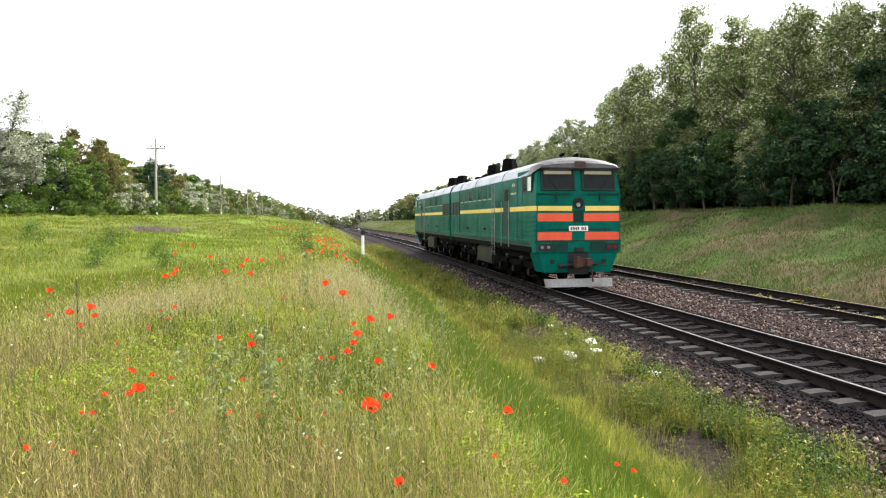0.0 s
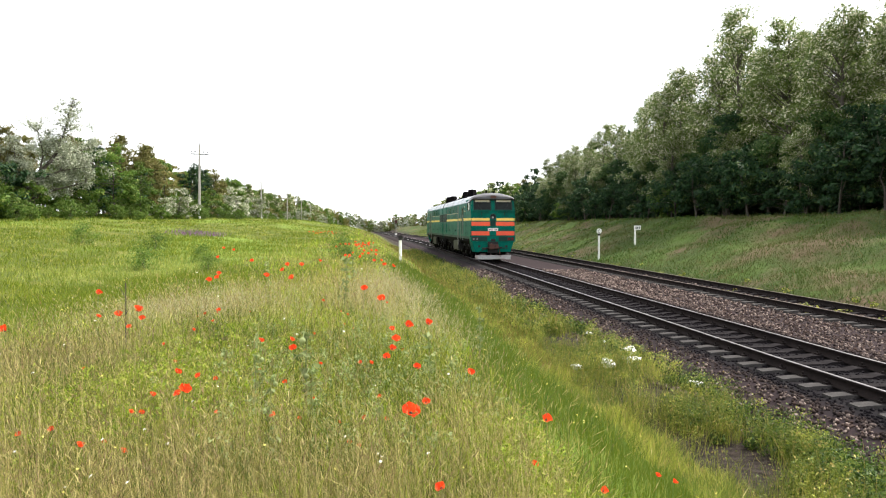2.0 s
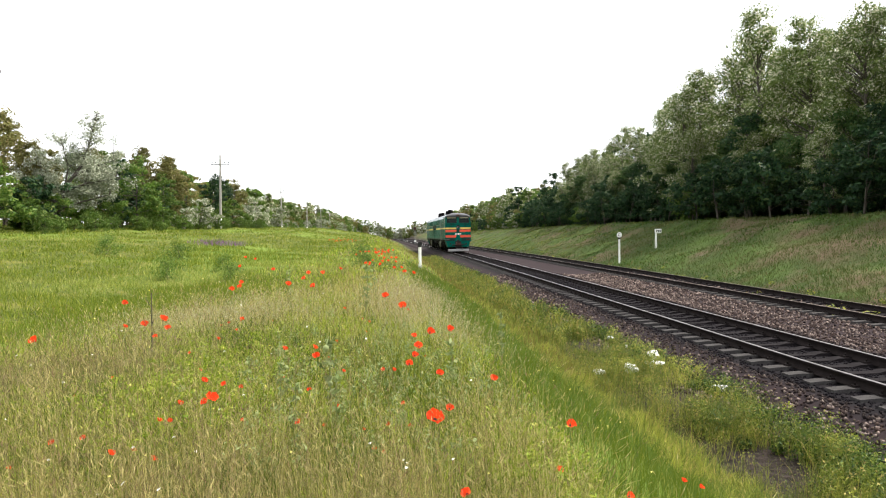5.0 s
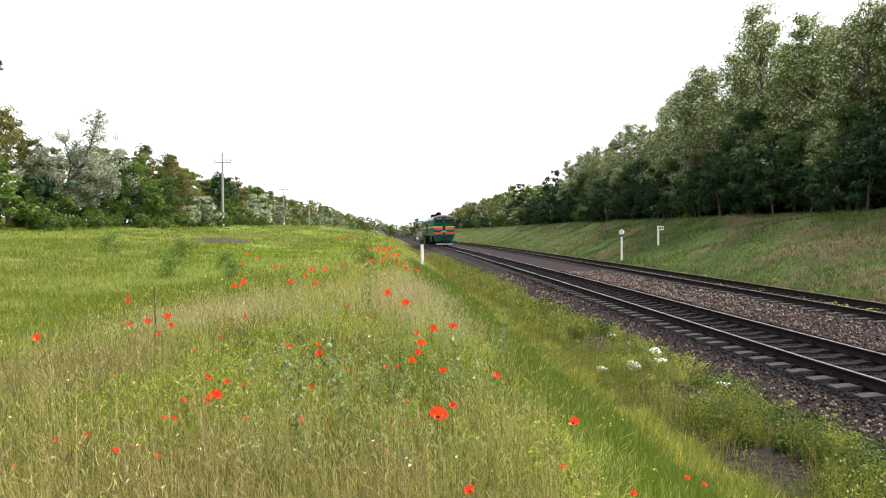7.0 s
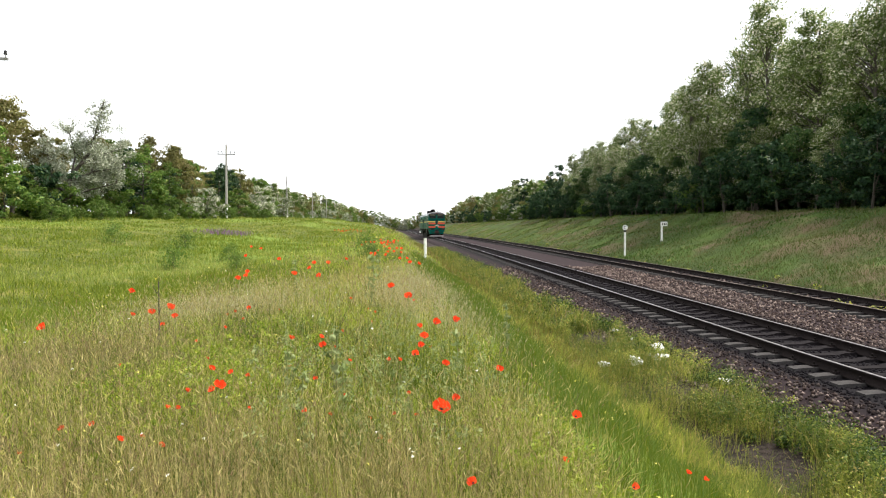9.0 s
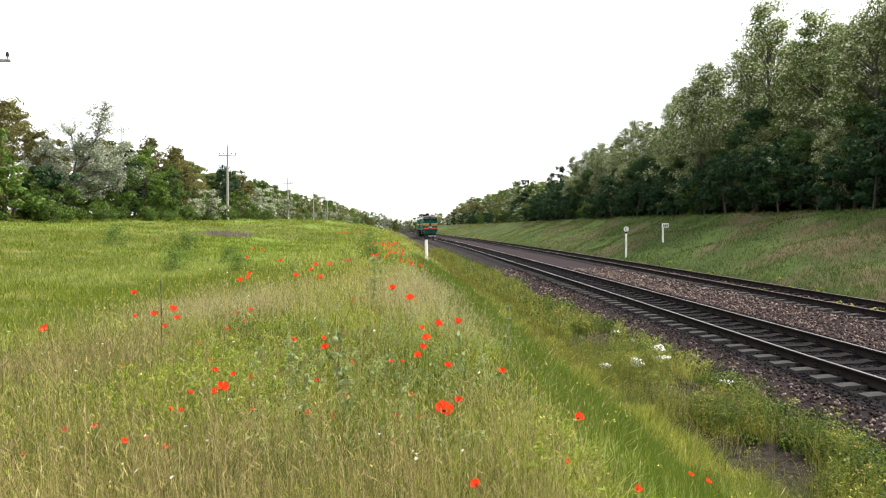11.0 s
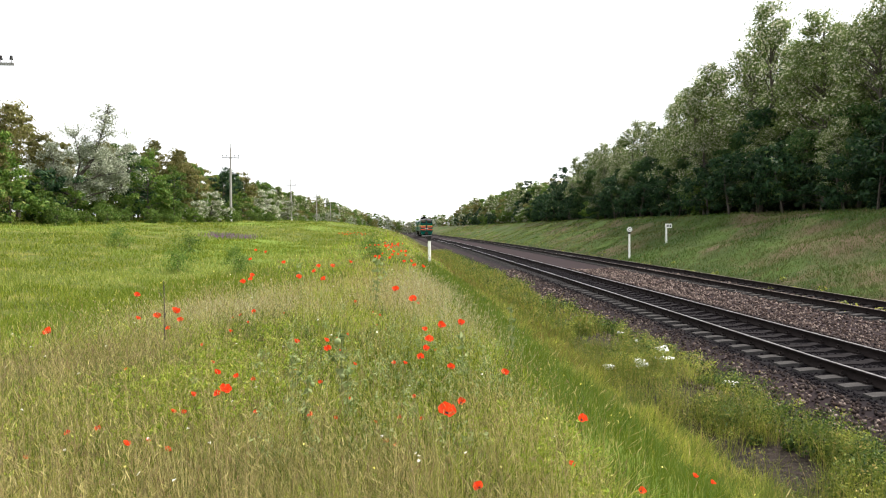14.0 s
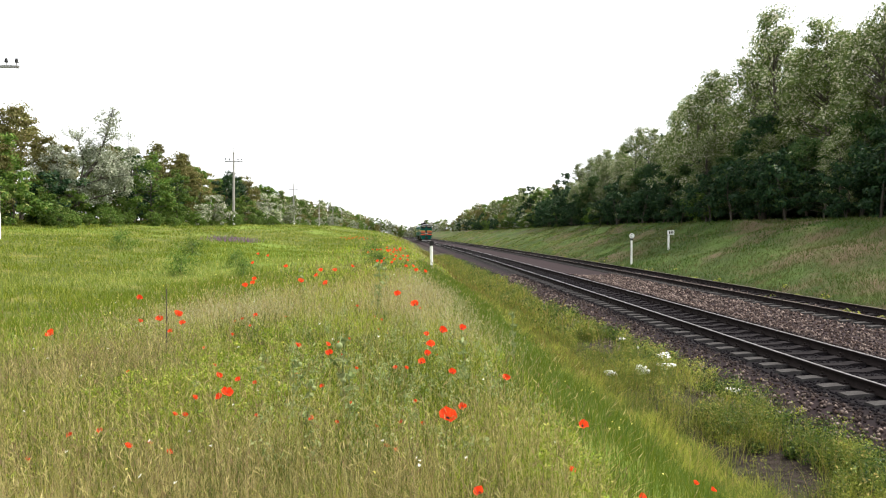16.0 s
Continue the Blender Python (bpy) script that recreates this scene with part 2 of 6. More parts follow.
MAT = dict(
    ground=ground_material(),
    gravel=gravel_material("crushed stone", [(0.022, 0.016, 0.016), (0.08, 0.054, 0.046), (0.010, 0.008, 0.009), (0.32, 0.25, 0.22), (0.03, 0.02, 0.019), (0.12, 0.087, 0.075)]),
    bed=gravel_material("ballast bed", [(0.032, 0.022, 0.024), (0.032, 0.022, 0.024)], 26.0),
    sleeper=oiled(surface("weathered concrete", (0.038, 0.036, 0.036), (0.075, 0.07, 0.068), (0.012, 0.010, 0.011), 40, 2.2, 0.95, 0, 0.3, 0.85, 0.05)),
    rail=surface("rusty rail steel", (0.011, 0.009, 0.009), (0.024, 0.018, 0.017), (0.007, 0.006, 0.006), 60, 4, 0.9, 0.0, 0.2, 0.6, 0.06),
    railtop=surface("polished rail head", (0.24, 0.22, 0.23), (0.36, 0.34, 0.35), (0.12, 0.1, 0.1), 20, 2, 0.36, 0.8, 0.05),
    dullhead=surface("dull rail head", (0.13, 0.10, 0.085), (0.2, 0.16, 0.14), (0.07, 0.05, 0.04), 20, 2, 0.5, 0.6, 0.05),
    blade=leafy("meadow grass", (0.075, 0.13, 0.006), (0.45, 0.475, 0.046), (0.62, 0.56, 0.2), 0.1, (0.28, 0.295, 0.038), 0.6),
    darkblade=leafy("deep green meadow herbs", (0.03, 0.06, 0.006), (0.135, 0.18, 0.022), (0.34, 0.33, 0.1), 0.08, None, 0.6),
    lush=leafy("lush green grass", (0.044, 0.078, 0.004), (0.18, 0.215, 0.02), (0.27, 0.27, 0.05), 0.1, (0.10, 0.14, 0.012), 0.4),
    # green and brown of the bank, darkened for the wood's shade
    bankgrass=leafy("short bank grass", (0.026, 0.062, 0.009), (0.065, 0.112, 0.018), (0.15, 0.12, 0.055), 0.08, (0.09, 0.105, 0.034), 0.22, 0.25),
    straw=leafy("dry seeding grass", (0.32, 0.275, 0.08), (0.58, 0.5, 0.22), (0.3, 0.19, 0.11), 0.16, None, 0.5, 0.3),
    silky=leafy("pale silky seed grass", (0.32, 0.31, 0.15), (0.46, 0.42, 0.27), (0.36, 0.28, 0.18), 0.2, None, 0.5, 0.3),
    weed=leafy("yellow-green bank weeds", (0.055, 0.08, 0.012), (0.39, 0.41, 0.07), (0.36, 0.29, 0.09), 0.14, (0.12, 0.16, 0.03), 1.6),
    creeper=leafy("dark green creeping weeds", (0.010, 0.03, 0.006), (0.075, 0.125, 0.02), (0.22, 0.26, 0.04), 0.1, None, 1.3),
    palegrass=leafy("pale seeding swale grass", (0.11, 0.15, 0.02), (0.25, 0.28, 0.06), (0.34, 0.32, 0.12), 0.12, None, 0.5),
    rustgrass=leafy("reddish brown seeding grass", (0.17, 0.135, 0.06), (0.33, 0.27, 0.14), (0.15, 0.19, 0.03), 0.3, None, 0.5),
    ditchgreen=leafy("cool green ditch grass", (0.04, 0.09, 0.014), (0.17, 0.255, 0.045), (0.26, 0.28, 0.07), 0.1, (0.11, 0.16, 0.025), 0.8),
    herb=leafy("bright green meadow herb", (0.14, 0.235, 0.012), (0.37, 0.445, 0.042), (0.5, 0.5, 0.1), 0.1, None, 0.7),
    sorrel=leafy("rusty brown ditch weeds", (0.10, 0.085, 0.02), (0.19, 0.15, 0.04), (0.16, 0.19, 0.035), 0.4, None, 0.9),
    greyleaf=leafy("grey-green thistle leaf", (0.15, 0.205, 0.065), (0.3, 0.345, 0.15), None, 0, None, 1),
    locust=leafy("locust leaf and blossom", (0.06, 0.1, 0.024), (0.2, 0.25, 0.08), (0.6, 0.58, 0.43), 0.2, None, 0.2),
    # leaf greens taken near black to carry the wood's inner shade
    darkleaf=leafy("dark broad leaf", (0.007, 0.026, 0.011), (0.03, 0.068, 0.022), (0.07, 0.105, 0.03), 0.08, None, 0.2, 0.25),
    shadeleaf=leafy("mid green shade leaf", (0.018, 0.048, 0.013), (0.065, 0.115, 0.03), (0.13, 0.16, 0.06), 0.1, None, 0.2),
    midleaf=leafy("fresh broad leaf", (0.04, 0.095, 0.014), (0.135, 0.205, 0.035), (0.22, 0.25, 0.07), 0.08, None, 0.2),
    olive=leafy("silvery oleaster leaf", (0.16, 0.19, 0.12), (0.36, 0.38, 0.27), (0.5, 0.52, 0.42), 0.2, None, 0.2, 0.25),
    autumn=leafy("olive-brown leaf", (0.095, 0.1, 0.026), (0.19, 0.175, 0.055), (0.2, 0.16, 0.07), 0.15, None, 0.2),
    blossom=leafy("blossoming shrub", (0.10, 0.15, 0.06), (0.2, 0.24, 0.1), (0.58, 0.56, 0.48), 0.34, None, 0.2),
    bark=surface("grey-brown bark", (0.045, 0.035, 0.028), (0.10, 0.085, 0.07), (0.03, 0.026, 0.02), 14, 2, 0.95, 0, 0.8),
    pole=surface("grey concrete pole", (0.30, 0.28, 0.26), (0.40, 0.38, 0.35), (0.2, 0.18, 0.16), 18, 1.5, 0.9, 0, 0.3),
    steel=surface("grey galvanised steel", (0.22, 0.22, 0.22), (0.32, 0.32, 0.32), (0.14, 0.1, 0.08), 20, 2, 0.6, 0.6, 0.1),
    whitewash=surface("white paint", (0.78, 0.78, 0.76), (0.84, 0.84, 0.82), (0.55, 0.53, 0.48), 20, 3, 0.6, 0, 0.1, 0.5),
    black=surface("black paint", (0.009, 0.009, 0.01), (0.018, 0.018, 0.019), (0.04, 0.035, 0.03), 20, 3, 0.6, 0, 0.1, 0.4, 0.3),
    bag=surface("crumpled white plastic film", (0.74, 0.75, 0.76), (0.84, 0.84, 0.84), (0.6, 0.58, 0.53), 14, 5, 0.35, 0, 0.5),
    green=surface("green loco enamel", (0.0006, 0.10, 0.073), (0.001, 0.128, 0.094), (0.002, 0.05, 0.04), 5, 0.7, 0.42, 0, 0.02, 0.8, 0.06),
    dkgreen=surface("dark green enamel", (0.002, 0.028, 0.022), (0.003, 0.04, 0.031), (0.004, 0.02, 0.016), 5, 0.8, 0.5, 0, 0.02, 0.4, 0.2),
    red=surface("orange-red enamel", (0.72, 0.075, 0.025), (0.8, 0.1, 0.035), (0.5, 0.07, 0.04), 6, 1.5, 0.42, 0, 0.02, 0.5),
    yellow=surface("yellow enamel", (0.78, 0.55, 0.10), (0.85, 0.62, 0.14), (0.55, 0.42, 0.12), 6, 1.5, 0.42, 0, 0.02, 0.5),
    roof=surface("weathered grey roof paint", (0.24, 0.27, 0.32), (0.36, 0.39, 0.44), (0.12, 0.10, 0.10), 5, 0.8, 0.34, 0.3, 0.05, 0.8),
    caproof=surface("dark grey cab roof paint", (0.06, 0.06, 0.07), (0.10, 0.10, 0.11), (0.04, 0.03, 0.03), 5, 1.0, 0.5, 0.1, 0.05, 0.7),
    # near-black, well below the tone of the black paint
    frameblack=surface("near-black underframe", (0.0015, 0.0015, 0.002), (0.004, 0.0035, 0.0035), (0.011, 0.008, 0.006), 9, 1.5, 0.85, 0.0, 0.3, 0.5, 0.05),
    tank=surface("dusty grey tank paint", (0.010, 0.010, 0.011), (0.022, 0.021, 0.021), (0.005, 0.005, 0.005), 8, 1.5, 0.5, 0.1, 0.1, 0.5, 0.2),
    plough=surface("whitish worn plough paint", (0.22, 0.22, 0.225), (0.36, 0.36, 0.36), (0.16, 0.12, 0.1), 9, 2.2, 0.6, 0, 0.1, 0.8),
    coupler=surface("rusty coupler steel", (0.05, 0.02, 0.015), (0.10, 0.042, 0.03), (0.04, 0.025, 0.02), 12, 3, 0.8, 0.2, 0.3),
    glass=surface("dark cab glass", (0.010, 0.013, 0.013), (0.018, 0.022, 0.022), None, 3, 1, 0.1, 0, 0, 0.4, 0.08),
    visor=surface("cream sun visor", (0.42, 0.38, 0.26), (0.55, 0.5, 0.36), (0.4, 0.36, 0.25), 9, 3, 0.8, 0, 0.05),
    lens=surface("lamp glass", (0.22, 0.23, 0.24), (0.4, 0.41, 0.42), None, 10, 3, 0.12, 0.4, 0),
    redlens=surface("red lamp glass", (0.12, 0.01, 0.008), (0.2, 0.016, 0.012), None, 10, 3, 0.2, 0, 0),
    poppy=leafy("scarlet poppy petal", (0.78, 0.045, 0.012), (0.9, 0.09, 0.02), None, 0, None, 1, 0.4, 0.6),
    heart=surface("black poppy heart", (0.02, 0.015, 0.02), (0.05, 0.03, 0.04), None, 60, 9, 0.8, 0, 0),
    stem=leafy("green stem", (0.10, 0.17, 0.04), (0.17, 0.25, 0.07), None, 0, None, 1),
    whiteflower=leafy("small white flower", (0.75, 0.75, 0.68), (0.85, 0.85, 0.8), None, 0, None, 1),
    yellowflower=leafy("small yellow flower", (0.62, 0.55, 0.08), (0.75, 0.7, 0.2), None, 0, None, 1),
    purple=leafy("purple sage", (0.16, 0.09, 0.16), (0.26, 0.17, 0.24), (0.14, 0.18, 0.05), 0.4, None, 1),
)


# ---- mesh helpers ----
def tri_mesh(name, verts, tris, mat, smooth=False):
    me = bpy.data.meshes.new(name)
    verts, tris = np.asarray(verts, np.float32), np.asarray(tris, np.int32)
    me.vertices.add(len(verts))
    me.vertices.foreach_set("co", verts.ravel())
    me.loops.add(tris.size)
    me.loops.foreach_set("vertex_index", tris.ravel())
    me.polygons.add(len(tris))
    me.polygons.foreach_set("loop_start", np.arange(0, tris.size, 3, dtype=np.int32))
    me.update(calc_edges=True)
    me.materials.append(mat)
    if smooth:
        me.shade_smooth()
    return me


def finish(bm, name, mat, bevel=0.0):
    if bevel:
        bmesh.ops.bevel(bm, geom=list(bm.edges), offset=bevel, segments=2, affect="EDGES", clamp_overlap=True)
    bmesh.ops.recalc_face_normals(bm, faces=list(bm.faces))
    me = bpy.data.meshes.new(name)
    bm.to_mesh(me)
    bm.free()
    me.materials.append(mat)
    return me


def part(name, bm, material, parent, label="", bevel=0.0):
    me = bm if isinstance(bm, bpy.types.Mesh) else finish(bm, name, material, bevel)
    ob = new(name, me)
    ob.parent = parent
    return tagged(ob, label)


def box(x0, x1, y0, y1, z0, z1, bm=None):
    bm = bm or bmesh.new()
    m = Matrix.Translation(((x0 + x1) / 2, (y0 + y1) / 2, (z0 + z1) / 2)) @ Matrix.Diagonal((abs(x1 - x0), abs(y1 - y0), abs(z1 - z0), 1))
    bmesh.ops.create_cube(bm, size=1, matrix=m)
    return bm


def rod(a, b, r, r2=None, seg=8, bm=None):
    bm = bm or bmesh.new()
    a, b = Vector(a), Vector(b)
    m = Matrix.Translation((a + b) / 2) @ (b - a).to_track_quat("Z", "Y").to_matrix().to_4x4()
    bmesh.ops.create_cone(bm, cap_ends=True, segments=seg, radius1=r, radius2=r if r2 is None else r2, depth=(b - a).length, matrix=m)
    return bm


def extrude(profile, y0, y1, bm=None):
    """A closed (x, z) profile carried from y0 to y1."""
    bm = bm or bmesh.new()
    a = [bm.verts.new((x, y0, z)) for x, z in profile]
    b = [bm.verts.new((x, y1, z)) for x, z in profile]
    n = len(profile)
    for i in range(n):
        bm.faces.new((a[i], a[(i + 1) % n], b[(i + 1) % n], b[i]))
    bm.faces.new(a[::-1])
    bm.faces.new(b)
    return bm


# ---- lie of the land: z = 0 at the rail heads, y along the line ----
GX = [-3000, -70, -46, -40, -31, -25, -19, -15, -12, -9.5, -7.9, -7.2, -5.3, -4.5, -3.4, -2.6, -1.9, 8.0, 8.7, 18, 26, 50, 3000]
GZ = [5.2, 5.2, 3.6, 3.4, 3.1, 2.2, 1.2, 0.9, 1.0, 1.12, 1.08, 0.8, -0.3, -0.5, -0.42, -0.5, -0.75, -0.75, -0.2, 3.0, 3.3, 6.0, 6.0]


def bend(y):
    """The line's gentle swing to the left."""
    y = np.asarray(y, float)
    return -2.9e-5 * np.clip(y, 0, 400) ** 2 - 0.0232 * np.clip(y - 400, 0, None)


def lift(y):
    """The line's slight climb away from the near end."""
    f = np.clip((np.asarray(y, float) - 12) / 95, 0, 1)
    return 0.36 * f * (2 - f)


def land(x, y):
    x, y = np.asarray(x, float), np.asarray(y, float)
    u = x - bend(y)
    z = np.interp(u, GX, GZ)
    rise = np.interp(u, [-32, -19, -11, -7], [0.1, 1.1, 0.75, 0])
    z = z + 0.011 * np.clip(y, -20, 100) * rise
    z = z + 0.013 * np.clip(y - 20, 0, 70) * np.interp(u, [-28, -17, -12, -9], [0.4, 1.15, 0.65, 0])
    z = z - np.interp(u, [-31, -20, -14], [0.75, 0.3, 0]) * np.interp(y, [40, 75], [1, 0.15])
    lumps = 0.05 * np.sin(x * 1.3 + 0.7 * y) * np.sin(y * 0.9 - 0.4 * x) + 0.07 * np.sin(0.37 * x + 1) * np.sin(0.31 * y + 0.5 * x)
    off = np.interp(u, [-5.5, -4.5, 8.5, 10], [1, 0.15, 0.15, 1])
    hummocks = 0.2 * np.sin(0.5 * y + 0.6 * u) * np.sin(0.9 * u - 0.23 * y) + 0.05 * np.sin(1.15 * y - 0.3 * u)
    return z + lumps * off + lift(y) + hummocks * np.interp(u, [8.8, 10.5, 17, 20], [0, 1, 1, 0.3])


def build_ground():
    xs = np.unique(np.r_[[-3000, -1500, -700, -350, -200, -120, -80], np.arange(-60, -20, 2.0), np.arange(-20, 25, 0.4), np.arange(25, 60, 3.0), [80, 120, 200, 350, 700, 1500, 3000]])
    ys = np.unique(np.r_[[-600, -200, -80, -40], np.arange(-20, 40, 0.5), np.arange(40, 120, 2), np.arange(120, 420, 8), [480, 600, 800, 1200, 2000, 3500]])
    X, Y = np.meshgrid(xs, ys)
    XX = X + bend(Y)
    V = np.stack([XX, Y, land(XX, Y)], -1).reshape(-1, 3)
    nx, ny = len(xs), len(ys)
    i = (np.arange(ny - 1)[:, None] * nx + np.arange(nx - 1)[None]).ravel()
    T = np.r_[np.c_[i, i + 1, i + nx + 1], np.c_[i, i + nx + 1, i + nx]]
    ob = new("ground", tri_mesh("ground", V, T, MAT["ground"], True))
    tagged(ob, "rolling meadow ground with mixed green and dry turf", "ground", kind="structure")


build_ground()


# ---- the railway ----
SPAN = np.r_[np.arange(-30, 0, 15), np.arange(0, 345, 6), [352, 420, 520]]
RAIL = [(-0.075, -0.18), (0.075, -0.18), (0.075, -0.165), (0.012, -0.145), (0.011, -0.05), (0.036, -0.035), (0.036, -0.006), (0.028, 0.0), (-0.028, 0.0), (-0.036, -0.006), (-0.036, -0.035), (-0.011, -0.05), (-0.012, -0.145), (-0.075, -0.165)]


def sweep(profile, cx, span):
    """A closed profile swept along the line at the offset cx."""
    n = len(profile)
    V = np.concatenate([[(cx + x + float(bend(y)), y, z + float(lift(y))) for x, z in profile] for y in span])
    T = []
    for k in range(len(span) - 1):
        for i in range(n):
            a, b = k * n + i, k * n + (i + 1) % n
            T += [(a, b, b + n), (a, b + n, a + n)]
    return V, T


def build_bed():
    prof = [(-2.75, -0.9), (-2.65, -0.56), (-1.85, -0.235), (-1.0, -0.225), (1.0, -0.225), (1.8, -0.235), (2.8, -0.32), (4.0, -0.26), (4.6, -0.24), (6.9, -0.24), (7.5, -0.28), (8.3, -0.6), (8.4, -0.9)]
    V, T = sweep(prof[::-1], 0, SPAN)
    tagged(new("ballast_bed", tri_mesh("ballast_bed", V, T, MAT["bed"])), "brown-grey crushed stone ballast bed stained black with oil", "track bed", kind="structure")


build_bed()


def sleeper_mesh():
    bm = bmesh.new()
    prof = [(-0.14, -0.32), (0.14, -0.32), (0.115, -0.16), (-0.115, -0.16)]
    a = [bm.verts.new((-1.35, x, z - (0.015 if z > -0.2 else 0))) for x, z in prof]
    rows = [a]
    for X, dz in ((-1.1, 0.0), (-0.5, 0.0), (-0.35, -0.035), (0.35, -0.035), (0.5, 0.0), (1.1, 0.0), (1.35, -0.015)):
        rows.append([bm.verts.new((X, x, z + (dz if z > -0.2 else 0))) for x, z in prof])
    for r, s in zip(rows, rows[1:]):
        for i in range(4):
            bm.faces.new((r[i], r[(i + 1) % 4], s[(i + 1) % 4], s[i]))
    bm.faces.new(rows[0][::-1])
    bm.faces.new(rows[-1])
    return finish(bm, "sleeper", MAT["sleeper"])


def fastening_mesh():
    """Base plate, clips and bolts of one rail on one sleeper."""
    bm = bmesh.new()
    for s in (0,):
        box(s - 0.16, s + 0.16, -0.08, 0.08, -0.165, -0.15, bm)
        for d in (-0.105, 0.105):
            box(s + d - 0.045, s + d + 0.045, -0.05, 0.05, -0.152, -0.125, bm)
            rod((s + d, 0, -0.13), (s + d, 0, -0.075), 0.018, seg=6, bm=bm)
    return finish(bm, "fastening", MAT["rail"])


def build_track(cx, label, head):
    root = tagged(new("railway_track"), label, "railway track", "parallel railway tracks")
    for s in (-0.7975, 0.7975):
        V, T = sweep(RAIL, cx + s, SPAN)
        r = part("rail", tri_mesh("rail", V, T, MAT["rail"]), None, root, "rust-brown steel rail with a worn running head")
        V, T = sweep([(-0.03, 0.0005), (0.03, 0.0005), (0.026, 0.003), (-0.026, 0.003)], cx + s, SPAN)
        part("running_head", tri_mesh("running_head", V, T, MAT[head]), None, r, "worn bare steel running surface")
    sm, fm = sleeper_mesh(), fastening_mesh()
    rng = np.random.default_rng(int(cx * 10) + 3)
    for i in range(215):
        y = 5.0 + i * 0.605 + rng.uniform(-0.02, 0.02)
        o = part("sleeper", sm, None, root)
        o.matrix_basis = pose(cx + float(bend(y)) + rng.uniform(-0.03, 0.03), y, float(lift(y)) + rng.uniform(-0.012, 0.004), 0, 0, rng.uniform(-1, 1))
        if i < 75:
            for s in (-0.7975, 0.7975):
                part("fastening", fm, None, o).matrix_basis = pose(s, 0, 0)
    # the far sleepers in one piece
    base = np.array([v.co for v in sm.vertices])
    sm.calc_loop_triangles()
    tri = np.array([t.vertices for t in sm.loop_triangles])
    ys = 5.0 + np.arange(215, 560) * 0.605
    V = np.concatenate([base + (cx + float(bend(y)), y, float(lift(y))) for y in ys])
    T = np.concatenate([tri + k * len(base) for k in range(len(ys))])
    far = part("far_sleepers", tri_mesh("far_sleepers", V, T, MAT["sleeper"]), None, root)
    tagged(far, kind="stuff")


build_track(0.0, "running track with bright rails on concrete sleepers", "railtop")
build_track(5.75, "little used track with rusty rails and weeds", "dullhead")


def build_stones():
    rng = np.random.default_rng(11)
    base = np.array([(1, 0, 0), (-1, 0, 0), (0, 1, 0), (0, -1, 0), (0, 0, 1), (0, 0, -1)], float)
    tri = np.array([(0, 2, 4), (2, 1, 4), (1, 3, 4), (3, 0, 4), (2, 0, 5), (1, 2, 5), (3, 1, 5), (0, 3, 5)])
    n = 44000
    y = 6 + 34 * rng.random(n) ** 1.7
    x = rng.uniform(-3.3, 4.5, n)
    m = rng.random(n) < 0.17
    x[m] = rng.uniform(4.5, 8.0, m.sum())
    keep = ~(((np.abs(np.abs(x) - 0.8) < 0.1) | (np.abs(np.abs(x - 5.75) - 0.8) < 0.1)))
    x, y = x[keep], y[keep]
    n = len(x)
    z = np.interp(x, [-2.75, -2.65, -1.85, 1.8, 2.8, 4.0, 4.6, 6.9, 7.5, 8.3], [-0.6, -0.56, -0.235, -0.235, -0.32, -0.26, -0.24, -0.24, -0.28, -0.6])
    z = np.where(x < -2.65, land(x, y) - lift(y), z)
    s = rng.uniform(0.018, 0.042, (n, 1, 1)) * (1 + np.clip(y - 15, 0, 25)[:, None, None] * 0.03)
    v = base[None] * (rng.uniform(0.6, 1.3, (n, 6, 1)))
    a, b = rng.uniform(0, 6.28, n), rng.uniform(0, 3.14, n)
    c, d = np.cos(a), np.sin(a)
    e, f = np.cos(b), np.sin(b)
    R = np.stack([np.stack([c, -d * e, d * f], -1), np.stack([d, c * e, -c * f], -1), np.stack([0 * c, f, e], -1)], 1)
    v = np.einsum("nij,nkj->nki", R, v * s) + np.stack([x, y, z + lift(y) + s[:, 0, 0] * 0.35], -1)[:, None]
    T = (tri[None] + 6 * np.arange(n)[:, None, None]).reshape(-1, 3)
    ob = new("ballast_stones", tri_mesh("ballast_stones", v.reshape(-1, 3), T, MAT["gravel"]))
    tagged(ob, "loose brown and grey crushed ballast stones", "gravel", kind="stuff")


build_stones()


# ---- trees and shrubs ----
def tube(points, radii, seg=6):
    V, T = [], []
    for k, (p, r) in enumerate(zip(points, radii)):
        d = Vector(points[min(k + 1, len(points) - 1)]) - Vector(points[max(k - 1, 0)])
        q = d.to_track_quat("Z", "Y")
        for i in range(seg):
            a = 2 * math.pi * i / seg
            V.append(Vector(p) + q @ Vector((r * math.cos(a), r * math.sin(a), 0)))
        if k:
            for i in range(seg):
                a, b = (k - 1) * seg + i, (k - 1) * seg + (i + 1) % seg
                T += [(a, b, b + seg), (a, b + seg, a + seg)]
    return V, T


